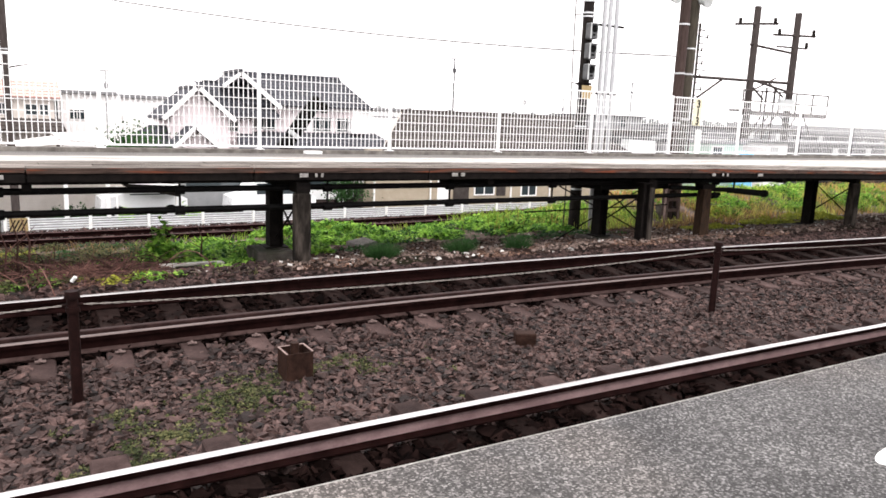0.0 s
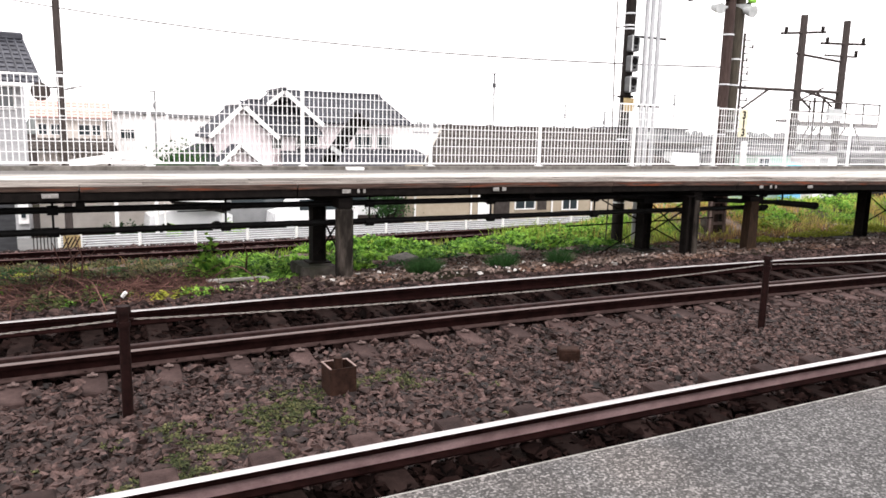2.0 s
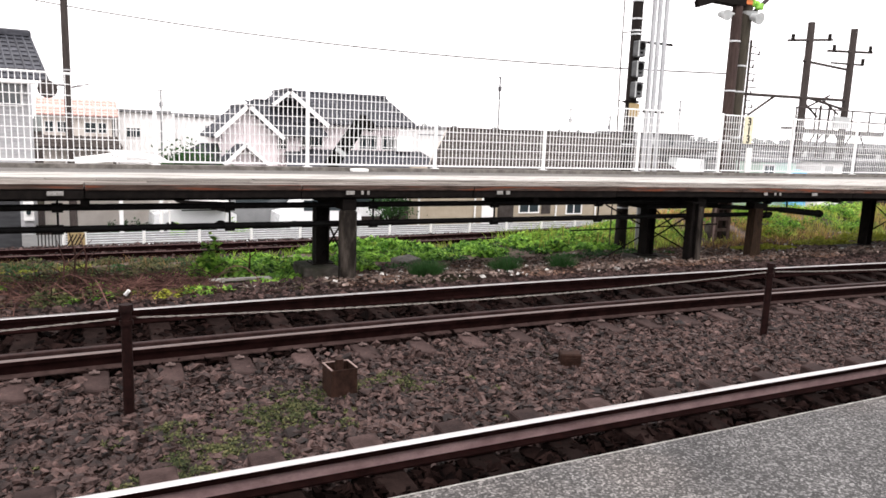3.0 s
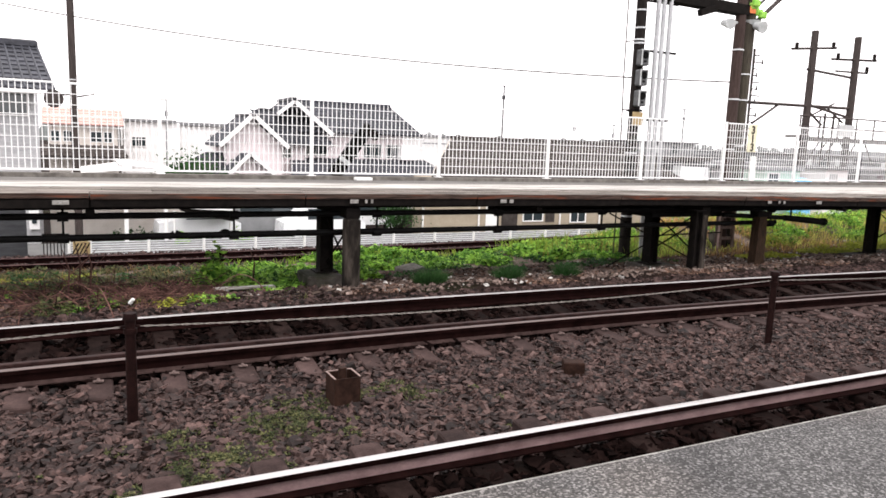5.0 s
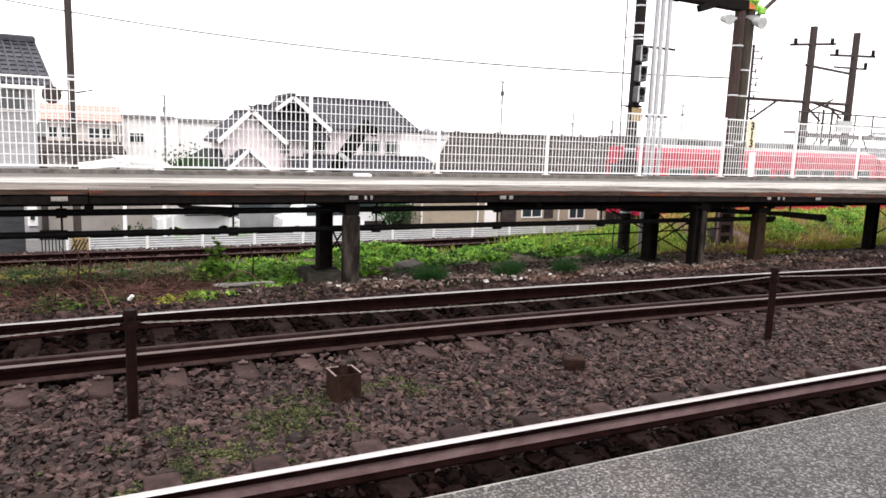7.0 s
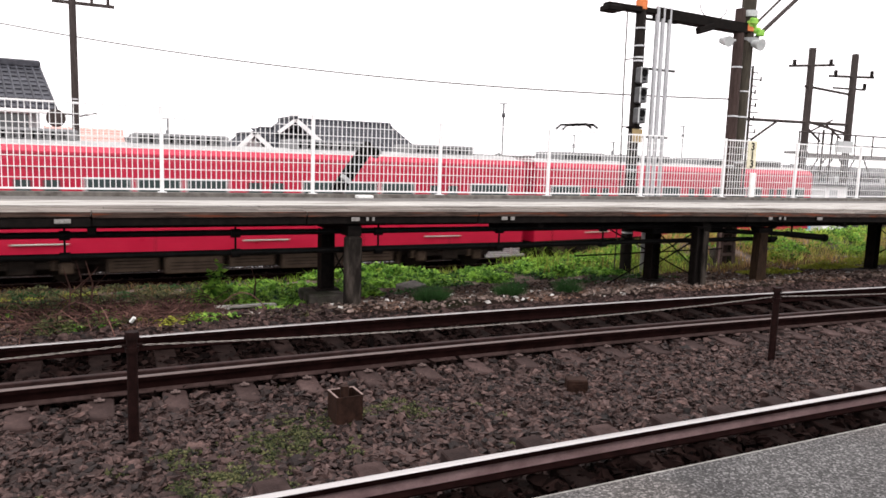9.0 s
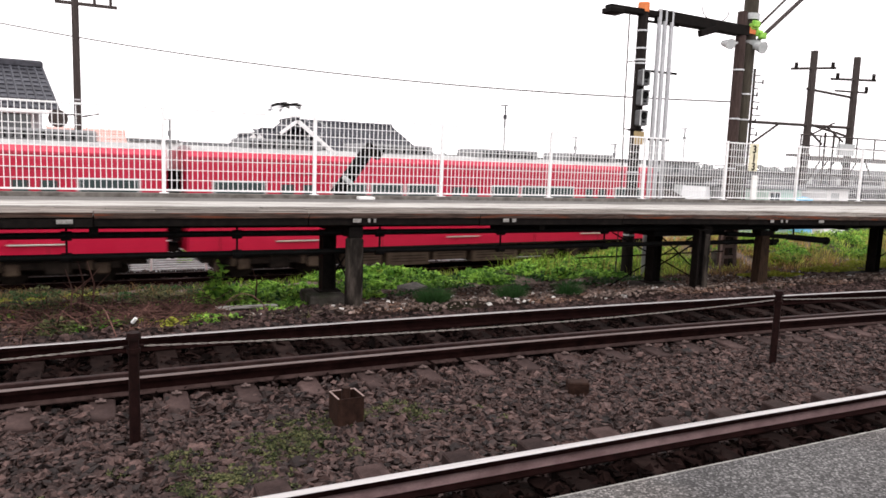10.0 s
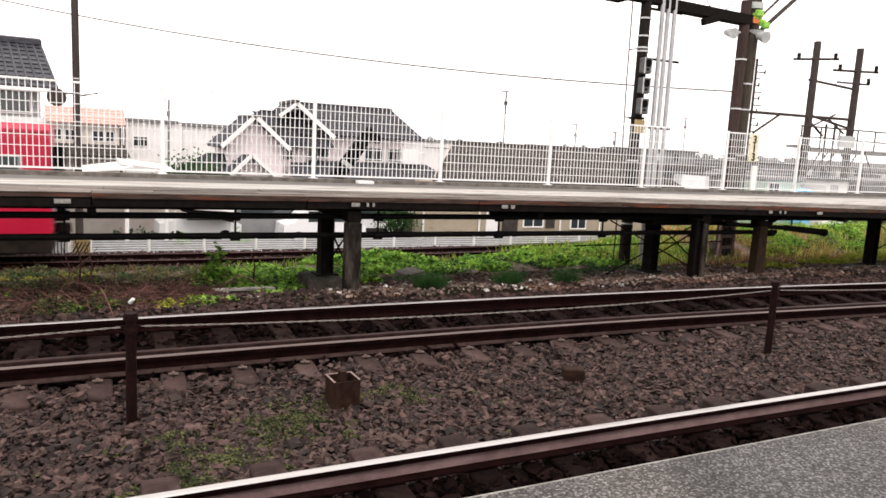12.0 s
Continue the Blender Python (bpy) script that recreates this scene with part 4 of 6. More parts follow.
# ---- the train ----
def train_car(label):
    """An 18 m car; its origin is at rail height, in the middle of its length."""
    L, W = 8.85, 1.365
    t = thing("train_car", label, "train", "cars of the red train")
    side = [(-W, 0.86), (-W - 0.01, 1.3), (-W - 0.01, 3.3), (-W + 0.03, 3.5), (-W + 0.16, 3.66), (W - 0.16, 3.66), (W - 0.03, 3.5), (W + 0.01, 3.3), (W + 0.01, 1.3), (W, 0.86)]
    body = Mesh().sweep(side, [(-L, 0, 0), (L, 0, 0)], [0, 0, 0, 1, 1, 1, 0, 0, 0, 0])
    part("body", body, [M["red"], M["red_roof"]], t)
    roof = [(-W + 0.17, 3.662), (-0.8, 3.78), (0, 3.81), (0.8, 3.78), (W - 0.17, 3.662)]
    part("roof", Mesh().sweep(roof, [(-L + 0.15, 0, 0), (L - 0.15, 0, 0)]), M["roof_grey"], t, "grey roof")
    part("gutter", Mesh().box((-L, -W - 0.03, 3.44), (L, -W + 0.0, 3.48)), M["red_roof"], t)
    part("sill_band", Mesh().box((-L, -W - 0.016, 0.84), (L, -W + 0.02, 0.875)), M["under"], t)
    for y, s in ((-W - 0.012, -1),):
        for xd in (-5.75, 0.0, 5.75):
            d = part("door", Mesh().box((xd - 0.63, y - 0.012, 1.16), (xd - 0.006, y + 0.012, 3.02), 0.01).box((xd + 0.006, y - 0.012, 1.16), (xd + 0.63, y + 0.012, 3.02), 0.01), M["red"], t)
            for o in (-0.32, 0.32):
                part("door_window", Mesh().box((xd + o - 0.2, y - 0.018, 1.98), (xd + o + 0.2, y - 0.0125, 2.78), 0.004), M["train_glass"], d)
            part("door_sill", Mesh().box((xd - 0.66, y - 0.045, 1.11), (xd + 0.66, y - 0.013, 1.15), 0.004), M["steel_sill"], d, "stainless door sill")
            part("rain_strip", Mesh().box((xd - 0.7, y - 0.04, 3.1), (xd + 0.7, y - 0.013, 3.14), 0.004), M["red"], d)
        for xa, xb in ((-4.75, -1.0), (1.0, 4.75)):
            n = 3
            w = (xb - xa) / n
            for i in range(n):
                f = part("window", Mesh().box((xa + i * w + 0.05, y - 0.016, 1.88), (xa + (i + 1) * w - 0.05, y + 0.01, 2.86), 0.02), M["grey_box"], t, "window in a metal frame")
                part("pane", Mesh().box((xa + i * w + 0.1, y - 0.021, 1.93), (xa + (i + 1) * w - 0.1, y - 0.0165, 2.36)), M["train_glass"], f)
                part("pane", Mesh().box((xa + i * w + 0.1, y - 0.021, 2.39), (xa + (i + 1) * w - 0.1, y - 0.0165, 2.81)), M["train_glass"], f)
        for xa, xb in ((-8.2, -6.7), (6.7, 8.2)):
            f = part("window", Mesh().box((xa, y - 0.016, 1.88), (xb, y + 0.01, 2.86), 0.02), M["grey_box"], t, "window in a metal frame")
            part("pane", Mesh().box((xa + 0.05, y - 0.021, 1.93), (xb - 0.05, y - 0.0165, 2.81)), M["train_glass"], f)
    for x in (-8.0, -3.0, 3.0, 6.0):
        part("panel_joint", Mesh().box((x - 0.008, -W - 0.017, 0.88), (x + 0.008, -W - 0.009, 1.86)), M["under"], t)
    for xe, s in ((-L, -1), (L, 1)):
        part("gangway", Mesh().box((xe + s * 0.003, -0.5, 1.1), (xe + s * 0.28, 0.5, 3.1), 0.02), M["black"], t, "black gangway hood")
        part("coupler", Mesh().box((xe, -0.15, 0.75), (xe + s * 0.4, 0.15, 1.0), 0.03), M["under"], t)
    for x, l in ((-6.0, 1.2), (-2.2, 1.3), (2.2, 1.3), (6.0, 1.2)):
        u = part("cooling_unit", Mesh().box((x - l, -0.75, 3.74), (x + l, 0.75, 4.08), 0.06), M["unit_grey"], t, "grey roof cooling unit")
        for i in range(9):
            part("slat", Mesh().box((x - l + 0.2 + i * (2 * l - 0.4) / 9, -0.768, 3.82), (x - l + 0.2 + (i + 0.6) * (2 * l - 0.4) / 9, -0.752, 4.0)), M["black"], u)
    for xb in (-6.2, 6.2):
        b = part("bogie", Mesh().box((xb - 1.5, -1.05, 0.42), (xb + 1.5, -0.9, 0.62), 0.03).box((xb - 0.3, -1.1, 0.3), (xb + 0.3, -0.85, 0.8), 0.03).box((xb - 0.2, -0.9, 0.4), (xb + 0.2, 0.9, 0.6)), M["under"], t)
        part("brake_beam", Mesh().box((xb - 1.75, -0.5, 0.2), (xb + 1.75, 0.5, 0.5), 0.03), M["under"], b)
        part("lifeguard", Mesh().box((xb - 1.85, -0.95, 0.12), (xb - 1.75, -0.7, 0.6), 0.01), M["under_box"], b)
        for dx in (-1.05, 1.05):
            w = Mesh()
            for s in (-1, 1):
                w.tube((xb + dx, s * 0.53, 0.43), (xb + dx, s * 0.66, 0.43), 0.43, 0.43, 24)
            w.tube((xb + dx, -0.9, 0.43), (xb + dx, 0.9, 0.43), 0.08, 0.08, 12)
            part("wheelset", w, M["under"], b, smooth=True)
            part("axle_box", Mesh().box((xb + dx - 0.17, -1.12, 0.28), (xb + dx + 0.17, -0.93, 0.6), 0.04), M["under_box"], b)
            part("spring", Mesh().tube((xb + dx - 0.3, -1.0, 0.4), (xb + dx - 0.3, -1.0, 0.75), 0.09, 0.09, 12), M["under_box"], b)
    for xa, xb2, zl, d in ((-4.2, -2.9, 0.3, 0.05), (-2.75, -1.2, 0.22, 0.0), (-1.0, 0.3, 0.34, 0.1), (0.5, 2.4, 0.24, 0.02), (2.6, 4.1, 0.36, 0.08)):
        b = part("equipment_case", Mesh().box((xa, -1.25 + d, zl), (xb2, 1.1, 0.85), 0.02), M["under_box"], t, "dusty underfloor equipment case")
        for i in range(3):
            part("louvre", Mesh().box((xa + 0.15, -1.262 + d, zl + 0.12 + i * 0.09), (xb2 - 0.15, -1.252 + d, zl + 0.145 + i * 0.09)), M["under"], b)
    part("equipment_rack", Mesh().box((-4.5, -0.7, 0.26), (4.4, 0.9, 0.5), 0.02), M["under"], t)
    part("underframe", Mesh().box((-8.4, -0.9, 0.5), (8.4, 0.9, 0.858)), M["under"], t)
    part("air_pipe", Mesh().tube((-L + 0.4, -1.1, 0.78), (L - 0.4, -1.1, 0.78), 0.03), M["under"], t)
    return t


car_front = train_car("red commuter train car with grey roof units, leading")
car_rear = copy_thing(car_front, pose(0, 0, 0))
car_rear["label"] = "red commuter train car with a raised pantograph"
for car, s in ((car_front, -1), (car_rear, 1)):
    x = s * 8.85
    part("windscreen", Mesh().box((min(x, x + s * 0.03), -1.2, 2.0), (max(x, x + s * 0.03), -0.55, 2.95), 0.01), M["train_glass"], car)
    part("windscreen", Mesh().box((min(x, x + s * 0.03), 0.55, 2.0), (max(x, x + s * 0.03), 1.2, 2.95), 0.01), M["train_glass"], car)
    for yy in (-1.0, 1.0):
        part("headlight", Mesh().tube((x, yy, 1.5), (x + s * 0.06, yy, 1.5), 0.13, 0.12, 16), M["grey_box"], car)
    part("skirt", Mesh().box((min(x, x - s * 1.2), -1.3, 0.35), (max(x, x - s * 1.2), 1.3, 0.858), 0.03), M["under"], car)
pan = part("pantograph", Mesh().box((-6.9, -0.6, 3.86), (-4.6, -0.5, 3.94)).box((-6.9, 0.5, 3.86), (-4.6, 0.6, 3.94)).box((-6.8, -0.6, 3.86), (-6.7, 0.6, 3.94)).box((-4.8, -0.6, 3.86), (-4.7, 0.6, 3.94)), M["unit_grey"], car_rear, "raised diamond pantograph")
# arms thin and pale, so they look washed out by sky glare
for s in (-0.55, 0.55):
    for e in (-1, 1):
        part("arm", Mesh().pipe([(-5.75 + e * 0.75, s, 3.95), (-5.75 + e * 1.2, s * 0.8, 4.55), (-5.75 + e * 0.15, s * 0.7, 5.12)], 0.016), M["galv"], pan)
for e in (-1, 1):
    part("collector", Mesh().pipe([(-5.75 + e * 0.17, -0.95, 5.0), (-5.75 + e * 0.17, -0.7, 5.15), (-5.75 + e * 0.17, 0.7, 5.15), (-5.75 + e * 0.17, 0.95, 5.0)], 0.045), M["dark_steel"], pan)
part("yoke", Mesh().box((-6.15, -0.5, 5.1), (-5.35, -0.4, 5.16), 0.01), M["dark_steel"], pan)


# ---- beyond the far track ----
def opening(parent, x0, x1, y, z0, z1, label="window with a pale frame"):
    w = part("window", Mesh().box((x0 - 0.06, y - 0.07, z0 - 0.06), (x1 + 0.06, y - 0.005, z0), 0.005).box((x0 - 0.06, y - 0.07, z1), (x1 + 0.06, y - 0.005, z1 + 0.06), 0.005)
             .box((x0 - 0.06, y - 0.07, z0), (x0, y - 0.005, z1)).box((x1, y - 0.07, z0), (x1 + 0.06, y - 0.005, z1)).box(((x0 + x1) / 2 - 0.025, y - 0.05, z0), ((x0 + x1) / 2 + 0.025, y - 0.005, z1)), M["white_wall"], parent, label)
    part("pane", Mesh().box((x0, y - 0.03, z0), (x1, y - 0.012, z1)), M["glass"], w)
    return w


def tiled_slope(parent, a, b, c, d, mat_, rows, name="roof", ribs=0.3):
    """A pitched roof face from eave a-b up to ridge d-c, laid in courses with raised rolls."""
    a, b, c, d = (Vector(p) for p in (a, b, c, d))
    n = (b - a).cross(d - a).normalized()
    if n.z < 0:
        n = -n
    m = Mesh()
    for i in range(rows):
        u0, u1 = i / rows, (i + 1.04) / rows
        p = [a.lerp(d, u0), b.lerp(c, u0), b.lerp(c, min(u1, 1)), a.lerp(d, min(u1, 1))]
        lift = [n * 0.07, n * 0.07, n * 0.02, n * 0.02]
        top = [q + l for q, l in zip(p, lift)]
        bot = [q - n * 0.04 for q in p]
        m.add(bot + top, [(0, 3, 2, 1), (4, 5, 6, 7), (0, 1, 5, 4), (1, 2, 6, 5), (2, 3, 7, 6), (3, 0, 4, 7)])
    length = (b - a).length
    k = int(length / ribs)
    for j in range(k + 1):
        s = j / max(k, 1)
        m.tube(a.lerp(b, s) + n * 0.06, d.lerp(c, s) + n * 0.04, 0.05, 0.05, 5)
    return tagged(part(name, m, mat_, parent), kind="stuff")


def farmhouse():
    """Two-storey house with dark tiled hip-and-gable roofs."""
    G = -2.4
    h = thing("house", "two-storey house with dark tiled roofs and pale pink walls", "house", at=(0, 0, 0))
    y0, y1 = 46.0, 52.0
    part("wall", Mesh().box((12.4, y0, G), (19.4, y1, 2.5)), M["plaster"], h)
    tiled_slope(h, (11.9, y0 - 0.9, 2.42), (20.45, y0 - 0.9, 2.42), (19.55, 49, 4.42), (12.6, 49, 4.5), M["tile"], 9)
    tiled_slope(h, (20.45, y1 + 0.9, 2.42), (12.2, y1 + 0.9, 2.42), (12.6, 49, 4.5), (19.55, 49, 4.42), M["tile"], 4)
    part("ridge", Mesh().box((12.5, 48.8, 4.42), (19.6, 49.2, 4.62), 0.06), M["tile"], h)
    # front-facing upper gable
    tiled_slope(h, (14.15, 45.0, 2.32), (14.15, 49, 2.32), (11.6, 49, 4.3), (11.6, 45.0, 4.3), M["tile"], 6)
    tiled_slope(h, (10.65, 49, 3.45), (10.65, 45.0, 3.45), (11.6, 45.0, 4.3), (11.6, 49, 4.3), M["tile"], 3)
    # broad slope between the two gables
    tiled_slope(h, (10.9, 44.6, 1.55), (14.0, 44.6, 1.62), (12.75, 47, 3.72), (9.3, 47, 3.7), M["tile"], 8)
    part("ridge", Mesh().box((9.75, 46.9, 3.68), (12.7, 47.15, 3.84), 0.05), M["tile"], h)
    part("ridge", Mesh().box((11.45, 44.8, 4.32), (11.75, 49.1, 4.55), 0.05), M["tile"], h)
    part("bargeboard", Mesh().box((-0.13, -0.05, -1.58), (0.13, 0.05, 1.58)), M["white_wall"], h, "white bargeboard").matrix_basis = pose(12.88, 44.9, 3.28, 0, -51, 0)
    part("bargeboard", Mesh().box((-0.1, -0.05, -0.7), (0.1, 0.05, 0.7)), M["white_wall"], h, "white bargeboard").matrix_basis = pose(11.1, 44.9, 3.88, 0, 52, 0)
    # front wing with its own gable
    part("wall", Mesh().box((7.25, 43.6, G), (10.5, 48.5, 1.9)), M["plaster"], h)
    part("wall", Mesh().box((10.5, 45.4, G), (12.4, 48.5, 1.5)), M["plaster"], h)
    tiled_slope(h, (6.75, 43.0, 1.4), (6.75, 48.5, 1.4), (8.7, 48.5, 3.2), (8.7, 43.0, 3.2), M["tile"], 6)
    tiled_slope(h, (10.8, 48.5, 1.4), (10.8, 43.0, 1.4), (8.7, 43.0, 3.2), (8.7, 48.5, 3.2), M["tile"], 6)
    part("gable", Mesh().add([(7.2, 43.55, 1.7), (10.3, 43.55, 1.7), (8.7, 43.55, 3.05), (7.2, 43.7, 1.7), (10.3, 43.7, 1.7), (8.7, 43.7, 3.05)], [(0, 1, 2), (3, 5, 4), (0, 3, 4, 1), (1, 4, 5, 2), (2, 5, 3, 0)]), M["plaster"], h)
    part("bargeboard", Mesh().box((-0.12, -0.05, -1.32), (0.12, 0.05, 1.32)), M["white_wall"], h, "white bargeboard").matrix_basis = pose(7.73, 42.95, 2.36, 0, 46, 0)
    part("bargeboard", Mesh().box((-0.12, -0.05, -1.4), (0.12, 0.05, 1.4)), M["white_wall"], h, "white bargeboard").matrix_basis = pose(9.73, 42.95, 2.36, 0, -48, 0)
    part("ridge", Mesh().box((8.57, 42.8, 3.22), (8.83, 48.6, 3.42), 0.05), M["tile"], h)
    # porch
    tiled_slope(h, (6.9, 41.0, -0.15), (6.9, 44, -0.15), (8.13, 44, 1.03), (8.13, 41.0, 1.03), M["tile"], 4)
    tiled_slope(h, (9.65, 44, -0.25), (9.65, 41.0, -0.25), (8.13, 41.0, 1.03), (8.13, 44, 1.03), M["tile"], 4)
    part("wall", Mesh().box((7.1, 41.6, G), (9.2, 43.6, -0.1)), M["plaster"], h)
    part("bargeboard", Mesh().box((-0.1, -0.05, -0.82), (0.1, 0.05, 0.82)), M["white_wall"], h, "white bargeboard").matrix_basis = pose(7.54, 40.95, 0.5, 0, 45, 0)
    part("gable", Mesh().add([(7.1, 41.5, -0.1), (9.4, 41.5, -0.1), (8.13, 41.5, 0.95), (7.1, 41.6, -0.1), (9.4, 41.6, -0.1), (8.13, 41.6, 0.95)], [(0, 1, 2), (3, 5, 4), (0, 3, 4, 1), (1, 4, 5, 2), (2, 5, 3, 0)]), M["plaster"], h)
    part("bargeboard", Mesh().box((-0.1, -0.05, -0.98), (0.1, 0.05, 0.98)), M["white_wall"], h, "white bargeboard").matrix_basis = pose(8.88, 40.95, 0.44, 0, -49, 0)
    # lower lean-to roofs
    tiled_slope(h, (10.9, 42.6, -0.3), (22.0, 42.6, -0.35), (21.0, 46, 0.75), (11.6, 46, 0.75), M["tile"], 5)
    tiled_slope(h, (3.6, 42.6, -0.35), (7.6, 42.6, -0.35), (7.6, 45, 1.0), (6.4, 45, 1.0), M["tile"], 4)
    part("wall", Mesh().box((11.2, 43.6, G), (21.0, 46, -0.3)), M["plaster"], h)
    for a, b in ((15.4, 16.2), (16.6, 17.8), (18.2, 19.2)):
        opening(h, a, b, y0, 0.9, 1.75)
    opening(h, 12.6, 14.0, y0, 0.95, 1.7)
    opening(h, 10.75, 11.5, 45.4, 0.8, 1.35)
    part("bay", Mesh().box((19.0, 45.2, 0.8), (20.2, 46.0, 1.8), 0.02), M["white_wall"], h, "white bay window box")


farmhouse()


def long_building():
    G = -2.35
    h = thing("house", "long beige single-storey building with a brown roof", "house")
    y0, y1, x0, x1 = 30.0, 33.6, 14.3, 28.6
    part("wall", Mesh().box((x0 - 0.6, y0, G), (x1, y0 + 1.0, 0.5)), M["beige_wall"], h)
    part("wall", Mesh().box((x0 + 1.9, y0 + 1.0, G), (x1, y1, 0.62)), M["beige_wall"], h)
    tiled_slope(h, (x0 - 0.4, y0 - 0.6, 0.5), (x1 + 0.4, y0 - 0.6, 0.5), (x1 - 1.0, 33.0, 2.3), (x0 + 2.4, 33.0, 2.3), M["tile_brown"], 8, ribs=0.45)
    tiled_slope(h, (x1 + 0.4, y1 + 0.6, 0.5), (x0 + 2.1, y1 + 0.6, 0.5), (x0 + 2.4, 33.1, 2.3), (x1 - 1.0, 33.1, 2.3), M["tile_brown"], 4, ribs=0.45)
    tiled_slope(h, (x0 + 2.0, y1 + 0.6, 0.5), (x0 - 0.4, y0 - 0.6, 0.5), (x0 + 2.4, 33.0, 2.3), (x0 + 2.4, 33.1, 2.3), M["cream_wall"], 4, ribs=9)
    part("ridge", Mesh().box((x0 + 2.3, 32.9, 2.28), (x1 - 0.9, 33.2, 2.45), 0.04), M["tile_brown"], h)
    for a, b, z0, z1 in ((19.25, 20.35, -1.6, -0.85), (22.1, 23.0, -1.7, -0.9)):
        opening(h, a, b, y0, z0, z1)
    part("door", Mesh().box((17.1, y0 - 0.06, G), (17.75, y0 - 0.004, -0.5), 0.01), M["white_wall"], h, "white door")
    part("shutter", Mesh().box((18.0, y0 - 0.05, G), (18.9, y0 - 0.004, -0.55), 0.01), M["tile_brown"], h, "brown panel")
    part("shutter", Mesh().box((20.55, y0 - 0.05, -1.7), (21.1, y0 - 0.004, -0.7), 0.01), M["tile_brown"], h, "brown panel")
    for x in (13.75, 16.7, 21.4, 23.9):
        part("downpipe", Mesh().tube((x, y0 - 0.08, G), (x, y0 - 0.08, 0.4), 0.045), M["white_wall"], h)


long_building()


def corner_house():
    G = -2.4
    h = thing("house", "tall house with a dark tiled roof and grey walls", "house")
    part("wall", Mesh().box((-9, 31.2, G), (-1.75, 33.4, 3.5)), M["grey_wall"], h)
    tiled_slope(h, (-9.5, 30.3, 3.45), (-1.05, 30.3, 3.45), (-1.75, 34, 5.3), (-9.5, 34, 5.3), M["tile"], 10)
    tiled_slope(h, (-2.6, 38.9, 3.45), (-9.5, 38.9, 3.45), (-9.5, 34, 5.3), (-1.75, 34, 5.3), M["tile"], 4)
    part("ridge", Mesh().box((-9.5, 33.8, 5.25), (-1.7, 34.2, 5.55), 0.06), M["tile"], h)
    part("gutter", Mesh().box((-9.5, 30.15, 3.3), (-1.0, 30.3, 3.44), 0.02), M["white_wall"], h, "pale eaves gutter")
    # wide dark panes stand in for the shaded band below the eaves
    opening(h, -4.4, -2.0, 31.2, 2.55, 3.3)
    opening(h, -7.4, -4.9, 31.2, 2.55, 3.3)
    part("meter_board", Mesh().box((-2.1, 31.05, -1.75), (-1.75, 31.19, -0.3), 0.02), M["white_wall"], h, "white meter board")
    part("meter", Mesh().box((-2.0, 30.98, -1.5), (-1.85, 31.05, -1.2), 0.03), M["glass"], h)


corner_house()


def plain_house(x0, x1, y0, y1, G, eave, ridge, wall, roof, label, wins=()):
    h = thing("house", label, "house")
    ym = (y0 + y1) / 2
    part("wall", Mesh().box((x0, y0, G), (x1, y1, eave)), wall, h)
    part("gable", Mesh().add([(x0, y0, eave), (x0, y1, eave), (x0, ym, ridge), (x1, y0, eave), (x1, y1, eave), (x1, ym, ridge)], [(0, 1, 2), (3, 5, 4), (0, 3, 4, 1), (1, 4, 5, 2), (2, 5, 3, 0)]), wall, h)
    tiled_slope(h, (x0 - 0.4, y0 - 0.5, eave - 0.1), (x1 + 0.4, y0 - 0.5, eave - 0.1), (x1 + 0.4, ym, ridge + 0.1), (x0 - 0.4, ym, ridge + 0.1), roof, 6, ribs=0.5)
    tiled_slope(h, (x1 + 0.4, y1 + 0.5, eave - 0.1), (x0 - 0.4, y1 + 0.5, eave - 0.1), (x0 - 0.4, ym, ridge + 0.1), (x1 + 0.4, ym, ridge + 0.1), roof, 3, ribs=0.5)
    for a, b, z0, z1 in wins:
        opening(h, a, b, y0, z0, z1)
    return h


pink = plain_house(-2.6, 2.0, 60, 66, -2.4, 2.5, 3.55, M["cream_wall"], M["tile_red"], "cream house with a salmon tiled roof",
                   [(-1.6, -0.9, 1.2, 1.9), (0.2, 0.9, 1.2, 1.9), (1.1, 1.6, 1.2, 1.9), (-2.4, -1.9, 1.2, 1.9)])
tiled_slope(pink, (-3.2, 58.2, 0.1), (2.6, 58.2, 0.1), (2.3, 60, 0.9), (-3.0, 60, 0.9), M["tile_brown"], 3, "porch_roof", 0.5)
shed = thing("shed", "white flat-roofed workshop with a pale canopy", "shed")
part("wall", Mesh().box((2.6, 64, -2.4), (6.88, 70, 2.85)), M["white_wall"], shed)
part("roof", Mesh().box((2.4, 63.7, 2.852), (6.6, 70.3, 3.1), 0.03), M["haze_grey"], shed)
opening(shed, 3.2, 4.2, 64, 0.9, 1.6)
ware = thing("warehouse", "long pale corrugated warehouse", "warehouse")
part("wall", Mesh().box((6.9, 66, -2.4), (16.5, 76, 2.7)), M["white_wall"], ware)
part("roof", Mesh().box((6.7, 65.7, 2.703), (16.8, 76.3, 3.0), 0.03), M["haze_grey"], ware)
opening(ware, 9.6, 10.2, 66, 1.0, 2.0)
opening(ware, 10.5, 11.0, 66, 1.0, 2.0)
ribs_ = Mesh()
for i in range(38):
    ribs_.box((6.95 + i * 0.25, 65.96, -2.4), (7.03 + i * 0.25, 65.998, 2.7))
part("corrugation", ribs_, M["white_wall"], ware)
block = thing("apartment_block", "white flat-roofed house beside the farmhouse", "house")
part("wall", Mesh().box((26.5, 58, -2.4), (34.0, 66, 2.5)), M["white_wall"], block)
part("roof", Mesh().box((26.2, 57.7, 2.503), (34.3, 66.3, 2.72), 0.03), M["haze_grey"], block)
